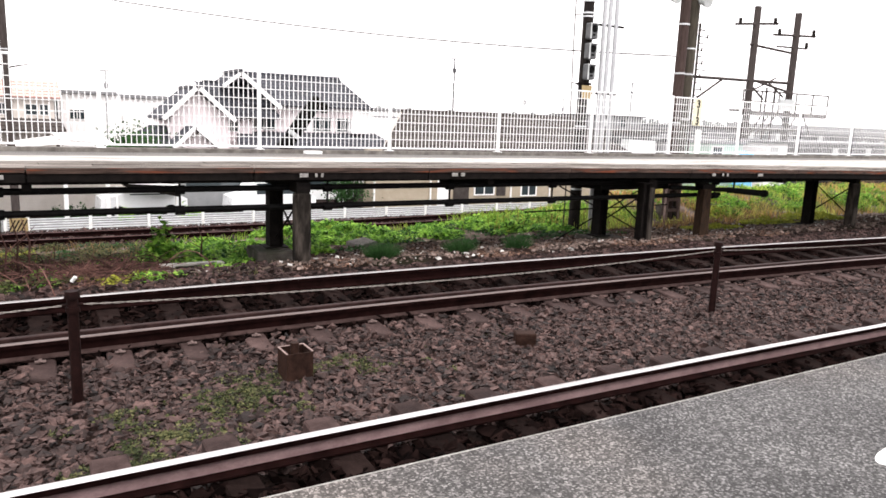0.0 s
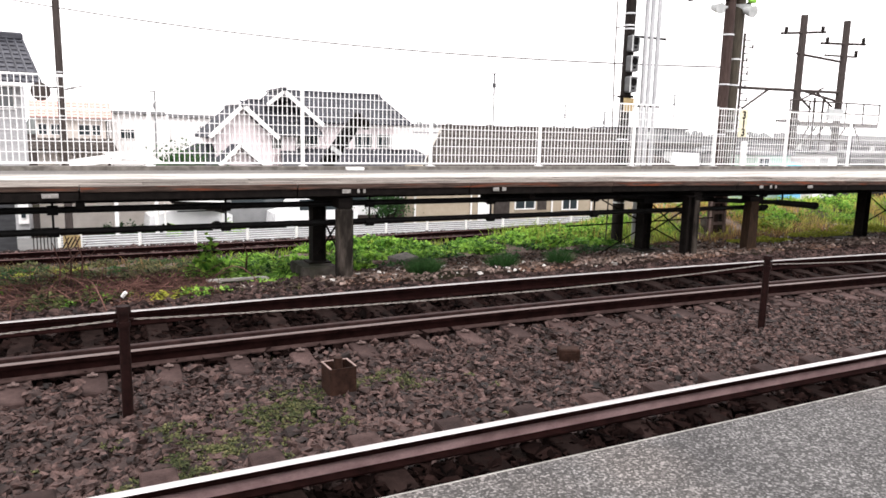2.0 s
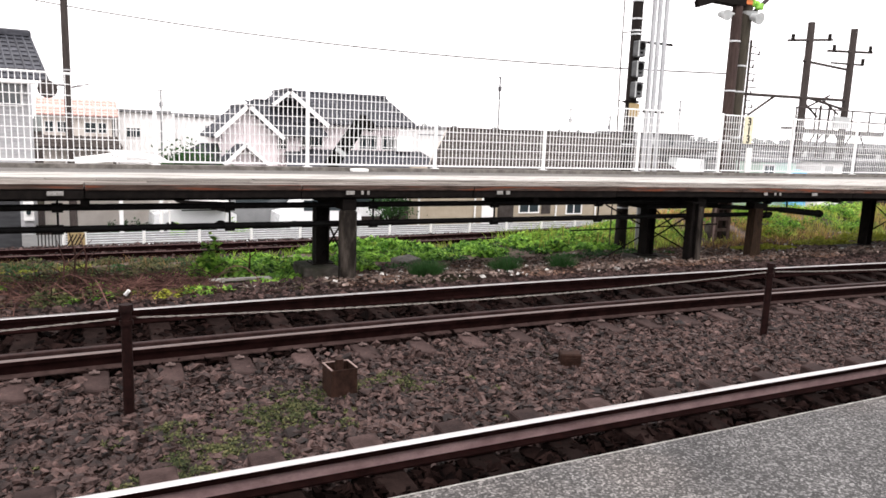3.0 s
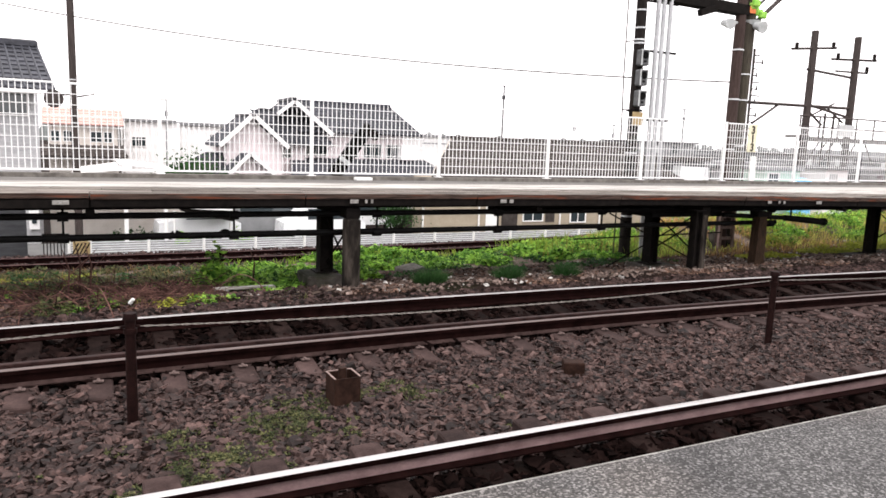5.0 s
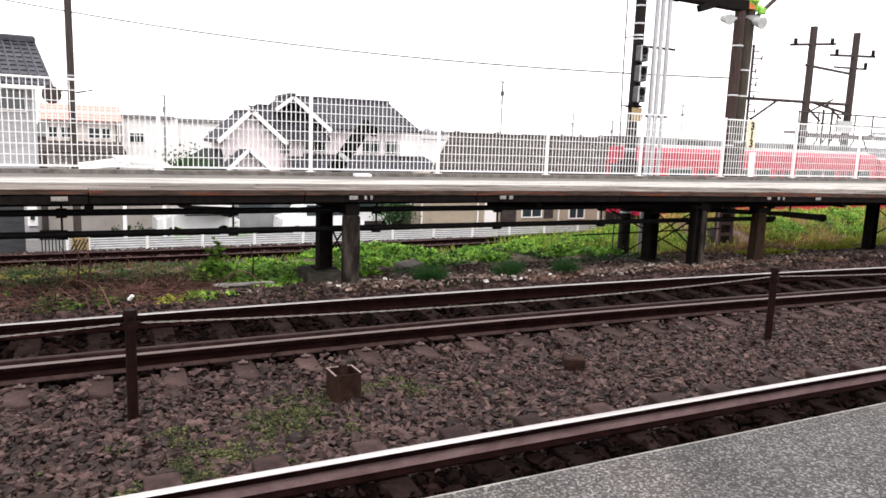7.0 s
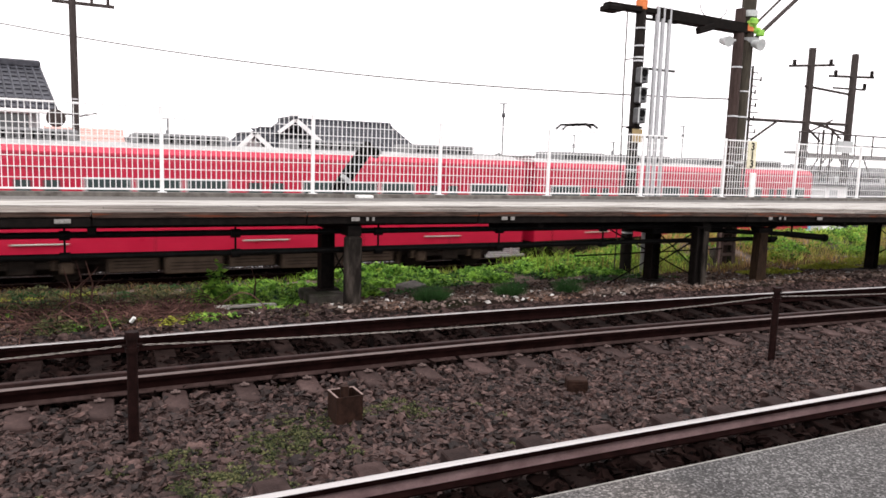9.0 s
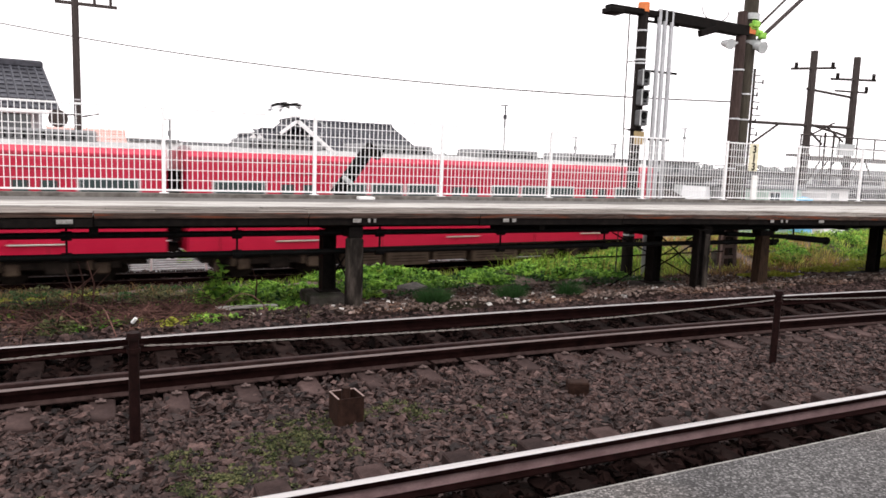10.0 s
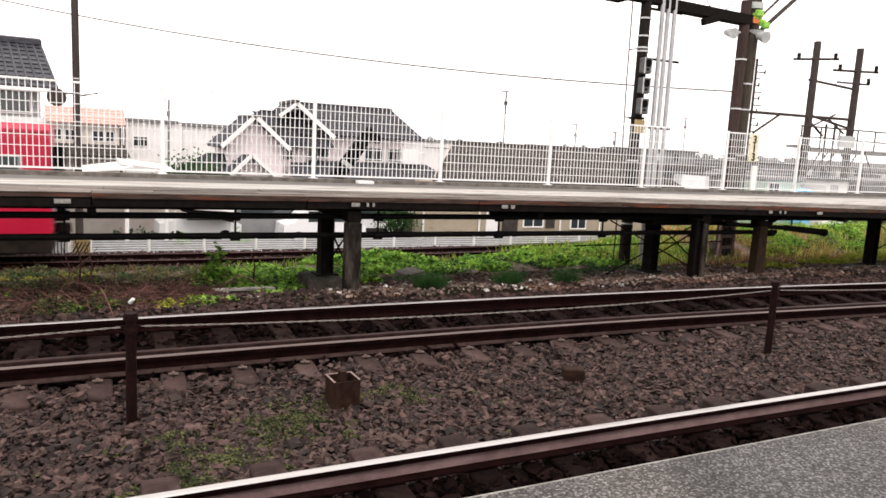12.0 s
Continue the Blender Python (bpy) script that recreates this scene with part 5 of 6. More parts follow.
part("parapet", Mesh().box((26.2, 57.6, 1.9), (34.3, 57.68, 2.0)), M["haze_grey"], block)
opening(block, 29.0, 29.5, 58, 1.0, 1.6)


def parked_car(x, y, turn, label, length=3.6, height=1.55, paint="car_white"):
    t = thing("car", label, "car", at=(x, y, float(ground_z(x, y)) + 0.02))
    t.rotation_euler = (0, 0, turn)
    h, w = length / 2, 0.78
    prof = [(-h, 0.35), (-h + 0.05, 0.85), (-h + 0.5, 0.95), (-h + 1.0, height - 0.05), (-h + 1.3, height), (h - 0.9, height), (h - 0.3, 0.95), (h, 0.8), (h, 0.35)]
    vs = [(a, -w, b) for a, b in prof] + [(a, w, b) for a, b in prof]
    n = len(prof)
    part("body", Mesh().add(vs, [tuple(range(n)), tuple(reversed(range(n, 2 * n)))] + [(i, (i + 1) % n, n + (i + 1) % n, n + i) for i in range(n)]), M[paint], t)
    part("side_window", Mesh().box((-h + 1.05, -w - 0.01, 0.98), (h - 0.85, -w + 0.004, height - 0.12), 0.004), M["glass"], t)
    for dx in (-h + 0.65, h - 0.65):
        wh = part("wheel", Mesh().tube((dx, -w - 0.02, 0.29), (dx, -w + 0.16, 0.29), 0.29, 0.29, 18), M["black"], t, smooth=True)
        part("rim", Mesh().tube((dx, -w - 0.03, 0.29), (dx, -w - 0.021, 0.29), 0.17, 0.17, 14), M["galv"], wh)
    return t


parked_car(3.9, 30.6, 0.05, "white low compact car parked under the awning", 3.2, 1.15)
parked_car(6.6, 31.5, 0.1, "silver van parked by the houses", 4.2, 1.9, "car_silver")
parked_car(8.9, 30.0, 0.0, "white hatchback parked by the road")
parked_car(11.6, 33.0, 0.0, "white van parked behind the shrub", 4.2, 1.9)
parked_car(29.5, 29.3, 0.1, "white high-roofed van beside the long building", 1.9, 3.35)
can = thing("carport", "white sheet carport roof on thin posts", "carport")
part("roof", Mesh().box((-0.6, 29.0, 0.55), (1.4, 34, 0.65), 0.02, Matrix.Rotation(radians(-9), 3, "Y")), M["white_wall"], can)
part("roof", Mesh().box((1.0, 29.4, 0.72), (2.9, 34, 0.8), 0.02, Matrix.Rotation(radians(6), 3, "Y")), M["white_wall"], can)
for x in (-0.4, 1.2, 2.6):
    part("post", Mesh().tube((x, 29.3, -2.3), (x, 29.3, 0.5), 0.075), M["white_wall"], can)
aw = thing("awning", "dark sloping awning roof over a parking place", "awning")
roof = [(3.1, -0.86), (5.05, -1.3), (5.05, -0.86), (3.1, -0.76)]
m = Mesh().add([(x, y, z) for y in (28.9, 30.6) for x, z in roof], [(0, 1, 2, 3), (7, 6, 5, 4), (0, 4, 5, 1), (1, 5, 6, 2), (2, 6, 7, 3), (3, 7, 4, 0)])
part("roof", m, M["dark_steel"], aw)
part("edge", Mesh().box((-0.98, -0.02, -0.03), (0.98, 0.02, 0.03), 0.004), M["white_wall"], aw, "white edge strip").matrix_basis = pose(4.07, 28.87, -0.79, 0, 3, 0)
for x in (2.9, 5.0):
    part("post", Mesh().tube((x, 29.3, -2.3), (x, 29.3, -0.9), 0.04), M["white_wall"], aw)

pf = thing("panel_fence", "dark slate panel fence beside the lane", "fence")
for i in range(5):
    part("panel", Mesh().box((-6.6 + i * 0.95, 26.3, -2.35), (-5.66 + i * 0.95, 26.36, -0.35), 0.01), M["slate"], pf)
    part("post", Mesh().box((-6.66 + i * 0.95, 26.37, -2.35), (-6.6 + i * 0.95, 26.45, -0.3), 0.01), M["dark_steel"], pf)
gt = thing("gate", "black bar gate at the end of the lane railing", "gate")
for i in range(7):
    part("bar", Mesh().box((-1.42 + i * 0.1, 26.3, -2.2), (-1.39 + i * 0.1, 26.33, -1.35)), M["dark_steel"], gt)
part("rail", Mesh().box((-1.45, 26.29, -1.36), (-0.78, 26.34, -1.3)), M["dark_steel"], gt)
part("rail", Mesh().box((-1.45, 26.29, -2.12), (-0.78, 26.34, -2.06)), M["dark_steel"], gt)
wl_ = thing("garden_wall", "low grey block wall beside the houses", "wall")
part("blocks", Mesh().box((-1.5, 33.5, -2.4), (5.6, 33.7, -0.75), 0.01), M["cream_wall"], wl_)
part("coping", Mesh().box((-1.55, 33.45, -0.748), (5.65, 33.75, -0.66), 0.01), M["concrete"], wl_)
part("gate_pier", Mesh().box((5.7, 33.4, -2.4), (6.1, 33.8, -0.5), 0.02), M["concrete"], wl_)
slab = part("concrete_slab", Mesh().box((-0.28, -0.22, -0.08), (0.28, 0.22, 0.1), 0.02), M["concrete"])
tagged(slab, "broken concrete slab lying in the weeds", "slab")
slab.matrix_basis = pose(6.35, 14.4, -0.76, 6, -4, 20)
board = part("old_board", Mesh().box((-0.5, -0.06, -0.015), (0.5, 0.06, 0.015), 0.005), M["deck_light"])
tagged(board, "weathered pale board lying in the weeds", "board")
board.matrix_basis = pose(2.2, 11.55, -0.33, 3, 2, 8)
# road and its low railing
road = Mesh()
road.box((-200, 26.6, -2.5), (25, 29.4, -2.06))
tagged(part("road", road, M["road"]), "pale grey asphalt lane behind the railway", "road", kind="structure")
rail_f = thing("railing", "low white railing of thin bars along the lane", "railing")
pmesh = Mesh().tube((0, 0, -0.1), (0, 0, 0.62), 0.05, 0.05, 10).data("post", M["white_paint"])
for x in [-0.66] + [-0.05 + 1.79 * i for i in range(14)]:
    part("post", pmesh, None, rail_f).location = (x, 25.95, -2.05)
part("bar", Mesh().tube((-0.65, 25.95, -1.47), (24.7, 25.95, -1.47), 0.028, 0.028, 8), M["white_paint"], rail_f)
for i in range(6):
    part("bar", Mesh().tube((-0.65, 25.95, -1.57 - i * 0.08), (24.7, 25.95, -1.57 - i * 0.08), 0.02, 0.02, 8), M["galv"], rail_f)
brd = thing("hazard_board", "yellow and black striped hazard board on the railing", "sign")
part("board", Mesh().box((-0.55, 25.88, -1.98), (-0.05, 25.91, -1.52)), M["yellow"], brd)
st = Mesh()
for i in range(4):
    st.box((-0.5 + i * 0.11, 25.872, -1.95), (-0.46 + i * 0.11, 25.878, -1.55), 0, Matrix.Rotation(radians(28), 3, "Y"))
part("stripe", st, M["black"], brd)

# utility pole with mirror, and the wire
up = thing("utility_pole", "brown-grey utility pole with a round traffic mirror", "pole")
part("shaft", Mesh().tube((-0.38, 28, -2.4), (-0.4, 28, 8.2), 0.13, 0.11, 16), M["pole_grey"], up, smooth=True)
pole_bands(up, -0.38, 28, (3.6, 3.75, 2.3, -0.6), 0.135)
mir = part("mirror", Mesh().tube((-1.0, 27.85, 3.08), (-0.98, 27.95, 3.08), 0.3, 0.3, 20), M["pole_grey"], up, "round mirror seen from behind")
part("arm", Mesh().tube((-1.0, 27.95, 3.2), (-0.4, 28, 3.25), 0.03).tube((-0.4, 28, 3.15), (0.25, 27.8, 3.3), 0.03), M["pole_grey"], up)
part("cross_arm", Mesh().box((-1.0, 27.95, 6.9), (0.9, 28.05, 7.0)).tube((0.2, 28, 7.0), (0.2, 28, 7.25), 0.05).tube((0.7, 28, 7.0), (0.7, 28, 7.25), 0.05), M["pole_grey"], up)
wire = Mesh()
w_a, w_b = Vector((-0.4, 28.0, 5.85)), Vector((16.62, 15.25, 4.1))
pts_ = [w_a.lerp(w_b, u / 24) - Vector((0, 0, 0.34 * 4 * (u / 24) * (1 - u / 24))) for u in range(-4, 25)]
wire.pipe(pts_, 0.021, 6)
tagged(part("overhead_wire", wire, M["pole_grey"]), "thin grey overhead wire sagging from the utility pole", "wire")

# catenary masts on the right
mast = thing("catenary_mast", "pair of dark catenary masts joined by steelwork", "mast")
for x in (52.1, 57.4):
    part("pole", Mesh().tube((x, 40, -2.4), (x, 40, 11.9), 0.31, 0.27, 14), M["pole_grey"], mast, smooth=True)
for a, b_, r in (((44.5, 5.95), (57.4, 6.1), 0.12), ((51.8, 6.2), (57.6, 5.3), 0.1), ((51.6, 8.9), (57.0, 8.6), 0.1), ((46.0, 4.4), (48.7, 5.95), 0.09), ((49.6, 10.3), (54.8, 10.8), 0.1),
                 ((54.4, 9.9), (60.0, 10.2), 0.1), ((55, 9.0), (59, 9.1), 0.08), ((52, 5.8), (54, 4.6), 0.09), ((54.5, 6.0), (56.6, 4.9), 0.08), ((52.6, 5.3), (55.3, 6.4), 0.07)):
    part("crossbar", Mesh().tube((a[0], 40, a[1]), (b_[0], 40, b_[1]), r), M["pole_grey"], mast)
gang = part("gangway", Mesh().box((52.0, 39.4, 3.22), (62.2, 40.6, 3.6), 0.02).box((50.6, 39.4, 3.5), (52.0, 40.6, 3.7), 0.02), M["pole_grey"], mast, "grey steel gangway with handrail")
for x in (50.7, 53.0, 55.3, 57.6, 59.9, 62.1):
    part("baluster", Mesh().tube((x, 39.4, 3.5), (x, 39.4, 5.25), 0.06), M["pole_grey"], gang)
part("handrail", Mesh().tube((50.6, 39.4, 5.22), (62.1, 39.4, 5.22), 0.06), M["pole_grey"], gang)
part("handrail", Mesh().tube((50.6, 39.4, 4.4), (62.1, 39.4, 4.35), 0.045), M["pole_grey"], gang)
for x0, x1 in ((53.6, 52.3), (54.5, 53.0), (55.4, 53.9), (56.2, 57.6), (58.2, 56.9), (59.4, 60.6)):
    part("strut", Mesh().tube((x0, 39.7, 3.25), (x1, 39.7, 1.6), 0.07), M["pole_grey"], gang)
for x in (54.9, 56.0):
    part("lattice_leg", Mesh().tube((x, 40.4, -2.4), (x, 40.4, 5.6), 0.09), M["pole_grey"], gang)
part("panel", Mesh().box((55.1, 39.35, 3.75), (57.3, 39.42, 4.7)), M["grey_box"], gang, "pale equipment panel")
for x, z in ((50, 10.5), (54.3, 10.9), (55, 10.1), (59.6, 10.4), (58.8, 9.3)):
    part("insulator", Mesh().tube((x, 39.9, z - 0.25), (x, 39.9, z + 0.3), 0.14, 0.14, 8), M["pole_dark"], mast)

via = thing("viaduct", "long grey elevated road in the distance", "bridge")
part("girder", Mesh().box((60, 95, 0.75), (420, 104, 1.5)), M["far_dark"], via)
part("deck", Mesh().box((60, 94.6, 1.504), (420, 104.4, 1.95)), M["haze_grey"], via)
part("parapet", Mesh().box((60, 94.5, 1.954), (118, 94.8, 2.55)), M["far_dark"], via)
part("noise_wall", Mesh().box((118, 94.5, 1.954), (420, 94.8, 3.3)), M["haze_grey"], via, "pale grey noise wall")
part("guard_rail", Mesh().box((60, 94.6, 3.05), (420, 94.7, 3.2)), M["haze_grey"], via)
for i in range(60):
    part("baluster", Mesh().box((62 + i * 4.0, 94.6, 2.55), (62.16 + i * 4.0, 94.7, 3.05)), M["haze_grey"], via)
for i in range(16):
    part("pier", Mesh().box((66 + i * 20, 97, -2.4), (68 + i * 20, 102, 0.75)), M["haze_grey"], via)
hut = thing("hut", "mint-green metal hut beside the railway", "hut")
part("wall", Mesh().box((37.2, 31, -2.3), (40.4, 34, 1.1)), M["mint"], hut)
part("roof", Mesh().box((37.0, 30.8, 1.103), (40.6, 34.2, 1.3), 0.03), M["haze_grey"], hut)
opening(hut, 37.5, 38.4, 31, 0.3, 0.9)
tp = Mesh()
bm_pts = [(39.3 + 0.95 * math.cos(a), 30.0 + 0.5 * math.sin(a)) for a in np.linspace(0, 2 * math.pi, 14, endpoint=False)]
tp.add([(x, y, -2.3) for x, y in bm_pts] + [(39.3 + (x - 39.3) * 0.8, 30.0 + (y - 30.0) * 0.8, 0.5 + 0.12 * math.sin(i * 2.1)) for i, (x, y) in enumerate(bm_pts)] + [(39.3, 30.0, 0.75)],
       [(i, (i + 1) % 14, 14 + (i + 1) % 14, 14 + i) for i in range(14)] + [(14 + i, 14 + (i + 1) % 14, 28) for i in range(14)])
tagged(part("covered_heap", tp, M["tarp"]), "heap covered with a blue tarpaulin", "heap")
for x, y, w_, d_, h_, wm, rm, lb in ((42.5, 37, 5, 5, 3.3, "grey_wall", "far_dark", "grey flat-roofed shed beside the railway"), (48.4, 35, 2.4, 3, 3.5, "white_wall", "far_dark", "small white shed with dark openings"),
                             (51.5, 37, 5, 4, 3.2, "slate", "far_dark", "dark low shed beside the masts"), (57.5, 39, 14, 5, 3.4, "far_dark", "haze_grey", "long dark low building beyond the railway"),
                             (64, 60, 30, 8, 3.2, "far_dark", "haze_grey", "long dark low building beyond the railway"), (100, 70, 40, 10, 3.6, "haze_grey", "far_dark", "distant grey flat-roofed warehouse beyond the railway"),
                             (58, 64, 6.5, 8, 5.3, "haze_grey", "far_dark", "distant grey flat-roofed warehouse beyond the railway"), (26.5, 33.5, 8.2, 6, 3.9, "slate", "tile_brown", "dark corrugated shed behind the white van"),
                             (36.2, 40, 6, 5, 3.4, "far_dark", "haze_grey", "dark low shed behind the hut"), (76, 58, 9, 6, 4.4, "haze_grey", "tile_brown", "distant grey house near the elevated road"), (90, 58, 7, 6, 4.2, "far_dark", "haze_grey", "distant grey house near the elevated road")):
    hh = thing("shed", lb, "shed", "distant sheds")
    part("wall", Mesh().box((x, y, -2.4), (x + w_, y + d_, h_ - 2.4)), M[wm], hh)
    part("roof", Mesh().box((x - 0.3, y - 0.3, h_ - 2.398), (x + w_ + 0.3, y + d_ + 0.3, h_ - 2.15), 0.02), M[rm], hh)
    for i in range(max(1, int(w_ / 2.6))):
        xo = x + 0.4 + i * 2.6
        part("window", Mesh().box((xo, y - 0.04, h_ - 3.5), (xo + 0.9, y - 0.004, h_ - 2.7), 0.01), M["glass" if i % 2 else "grey_box"], hh)
for x, z in ((35.6, 7.6), (58.5, 6.6), (44.0, 5.0), (5.5, 4.6), (66.0, 5.6), (49.0, 4.5)):
    a = thing("lamp_post", "thin grey pole far behind the roofs", "pole", "distant poles")
    # all but one pole paled with the haze colour
    part("shaft", Mesh().tube((x, 60, -2.4), (x, 60, z), 0.09, 0.07, 8), M["far_dark" if x == 35.6 else "haze_grey"], a)
    part("arm", Mesh().tube((x - 0.5, 60, z - 0.05), (x + 0.3, 60, z), 0.05), M["far_dark" if x == 35.6 else "haze_grey"], a)
    part("transformer", Mesh().box((x - 0.15, 59.9, z - 1.3), (x + 0.15, 60.1, z - 0.9), 0.02), M["far_dark" if x == 35.6 else "haze_grey"], a)
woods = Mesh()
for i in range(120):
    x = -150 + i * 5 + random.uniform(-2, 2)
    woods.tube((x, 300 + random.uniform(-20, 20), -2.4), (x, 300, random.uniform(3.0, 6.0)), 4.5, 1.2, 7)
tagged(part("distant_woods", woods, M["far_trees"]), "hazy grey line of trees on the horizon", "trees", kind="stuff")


# ---- plants ----
def leaves(name, label, category, spots, mat_, leaf, count, flat=0.5):
    """Small folded leaves in clumps; spots: x, y, radius, height."""
    V, F = [], []
    n = 0
    for x, y, r, h in spots:
        for _ in range(int(count * r * r * 4 * (0.6 + h))):
            a, d = rng.uniform(0, 2 * math.pi), r * math.sqrt(rng.uniform())
            px, py = x + d * math.cos(a), y + d * math.sin(a)
            top = h * (1 - 0.6 * (d / r) ** 2) * (0.75 + 0.5 * noise.noise(Vector((px * 3, py * 3, 0))))
            pz = float(ground_z(px, py)) + max(0.02, top * rng.uniform(0.15, 1.0) ** 0.6)
            s = leaf * rng.uniform(0.5, 1.3)
            u = Vector((rng.normal(), rng.normal(), rng.normal() * flat)).normalized()
            w = u.cross(Vector((rng.normal() * 0.4, rng.normal() * 0.4, 1))).normalized()
            nn = u.cross(w)
            c = Vector((px, py, pz))
            V += [c - u * s, c + w * s * 0.55 + nn * s * 0.15, c + u * s, c - w * s * 0.55 + nn * s * 0.15]
            F += [n, n + 1, n + 2, n, n + 2, n + 3]
            n += 4
    return tagged(new(name, raw_mesh(name, np.array([v[:] for v in V]), F, 3, mat_)), label, category, kind="stuff")


def blades(name, label, category, spots, mat_, tall, width, density, lean=0.35):
    """Upright bent blades; spots: x0, x1, y0, y1."""
    V, F = [], []
    n = 0
    for x0, x1, y0, y1 in spots:
        k = int((x1 - x0) * (y1 - y0) * density)
        X, Y = rng.uniform(x0, x1, k), rng.uniform(y0, y1, k)
        for px, py in zip(X, Y):
            q = noise.noise(Vector((px * 0.9, py * 0.9, 3.0)))
            if q < -0.25:
                continue
            h = tall * rng.uniform(0.4, 1.2) * (0.8 + 0.7 * q)
            z = float(ground_z(px, py)) - 0.02
            a = rng.uniform(0, 2 * math.pi)
            dx, dy = math.cos(a), math.sin(a)
            l1, l2 = lean * h * 0.25 * rng.uniform(0.3, 1.5), lean * h * rng.uniform(0.3, 2.0)
            w = width * rng.uniform(0.6, 1.4)
            b = rng.uniform(0, 2 * math.pi)
            wx, wy = math.cos(b) * w, math.sin(b) * w
            V += [(px - wx, py - wy, z), (px + wx, py + wy, z), (px + dx * l1 - wx * 0.8, py + dy * l1 - wy * 0.8, z + h * 0.6),
                  (px + dx * l1 + wx * 0.8, py + dy * l1 + wy * 0.8, z + h * 0.6), (px + dx * l2, py + dy * l2, z + h * 0.97)]
            F += [n, n + 1, n + 3, n, n + 3, n + 2, n + 2, n + 3, n + 4]
            n += 5
    return tagged(new(name, raw_mesh(name, np.array(V), F, 3, mat_)), label, category, kind="stuff")


spots = [(rng.uniform(2.3, 4.9), rng.uniform(12.9, 16.5), rng.uniform(0.2, 0.5), rng.uniform(0.1, 0.36)) for _ in range(34)]
spots += [(1.85, 12.5, 0.2, 0.98), (1.95, 12.55, 0.22, 0.85), (1.75, 12.6, 0.26, 0.6), (2.15, 12.7, 0.25, 0.5), (2.3, 12.0, 0.35, 0.2), (3.0, 12.0, 0.35, 0.2), (3.4, 12.6, 0.4, 0.3), (2.6, 11.5, 0.3, 0.12)]
spots += [(rng.normal(6.4, 1.0), rng.uniform(14.6, 17.6), rng.uniform(0.2, 0.55), rng.uniform(0.1, 0.34)) for _ in range(34)]
spots += [(rng.uniform(8.0, 14.5), rng.uniform(15.0, 18.0), rng.uniform(0.2, 0.6), rng.uniform(0.06, 0.32)) for _ in range(62)]
leaves("weeds", "bright green broad-leaved weeds below the old platform", "weeds", spots, M["leaf"], 0.075, 330)
leaves("weeds", "low yellow-green weeds beside the track", "weeds", [(1.0, 10.4, 0.25, 0.12), (1.3, 10.6, 0.2, 0.15), (0.6, 10.7, 0.2, 0.1), (16, 13, 0.8, 0.2), (19, 13.4, 0.9, 0.25), (22, 14, 1.0, 0.3)], M["leaf_yellow"], 0.04, 700)
small = []
for x, y, sx, sy, k in ((1.7, 5.9, 0.16, 0.1, 16), (1.38, 5.75, 0.18, 0.13, 30), (1.35, 5.4, 0.16, 0.14, 26), (0.95, 5.05, 0.2, 0.13, 34), (0.62, 4.9, 0.18, 0.12, 24), (0.4, 4.65, 0.16, 0.08, 18), (2.45, 6.05, 0.22, 0.08, 22), (2.65, 5.8, 0.15, 0.1, 10), (0.35, 5.5, 0.2, 0.1, 6)):
    small += [(rng.normal(x, sx), rng.normal(y, sy), rng.uniform(0.04, 0.13), rng.uniform(0.05, 0.11)) for _ in range(k)]
small += [(rng.uniform(-0.5, 3.5), rng.uniform(4.5, 6.3), rng.uniform(0.03, 0.08), 0.07) for _ in range(36)]
small = [q for q in small if q[1] > 4.35]
leaves("weeds", "small creeping green weeds among the ballast stones", "weeds", small, M["leaf_olive"], 0.016, 4600, 0.6)
for x, y, r in ((5.22, 10.95, 0.27), (6.8, 10.95, 0.24), (7.98, 10.85, 0.2)):
    V, F = [], []
    for i in range(int(16000 * r * r)):
        a, d = rng.uniform(0, 2 * math.pi), r * 0.75 * math.sqrt(rng.uniform())
        out = d / r
        px, py = x + d * math.cos(a), y + d * math.sin(a)
        z = float(ground_z(px, py)) - 0.02
        h = 0.42 * rng.uniform(0.4, 1.05) * (1.05 - 0.5 * out)
        tx, ty = px + (0.1 + 0.25 * out) * math.cos(a) * rng.uniform(0.2, 1.1), py + (0.1 + 0.25 * out) * math.sin(a) * rng.uniform(0.2, 1.1)
        b = rng.uniform(0, 2 * math.pi)
        wx, wy = 0.005 * math.cos(b), 0.005 * math.sin(b)
        n = len(V)
        V += [(px - wx, py - wy, z), (px + wx, py + wy, z), (tx, ty, z + h)]
        F += [n, n + 1, n + 2]
    tagged(new("grass_tuft", raw_mesh("grass_tuft", np.array(V), F, 3, M["leaf_dark"])), "dense dark green tuft of grass on bare soil", "grass tuft", "dark grass tufts")
leaves("leaf_litter", "reddish brown fallen leaves over the soil", "leaf litter", [(rng.uniform(-2.8, 1.8), rng.uniform(9.9, 12.6), rng.uniform(0.2, 0.5), 0.05) for _ in range(80)] + [(rng.uniform(3.6, 15), rng.uniform(10.4, 14.6), rng.uniform(0.2, 0.6), 0.04) for _ in range(150)] + [(rng.uniform(13, 24), rng.uniform(10.8, 15), rng.uniform(0.3, 0.7), 0.04) for _ in range(60)], M["litter"], 0.035, 420, 0.3)
leaves("weeds", "low green weeds among dead stems", "weeds", [(rng.uniform(-2.6, 1.8), rng.uniform(10.3, 15.5), rng.uniform(0.15, 0.38), rng.uniform(0.05, 0.22)) for _ in range(58)], M["leaf_olive"], 0.045, 520)
leaves("weeds", "yellow-green sprouts among the dead stems", "weeds", [(rng.uniform(-2.6, 1.9), rng.uniform(11.0, 16.5), rng.uniform(0.1, 0.25), rng.uniform(0.05, 0.2)) for _ in range(30)], M["leaf_yellow"], 0.04, 300)
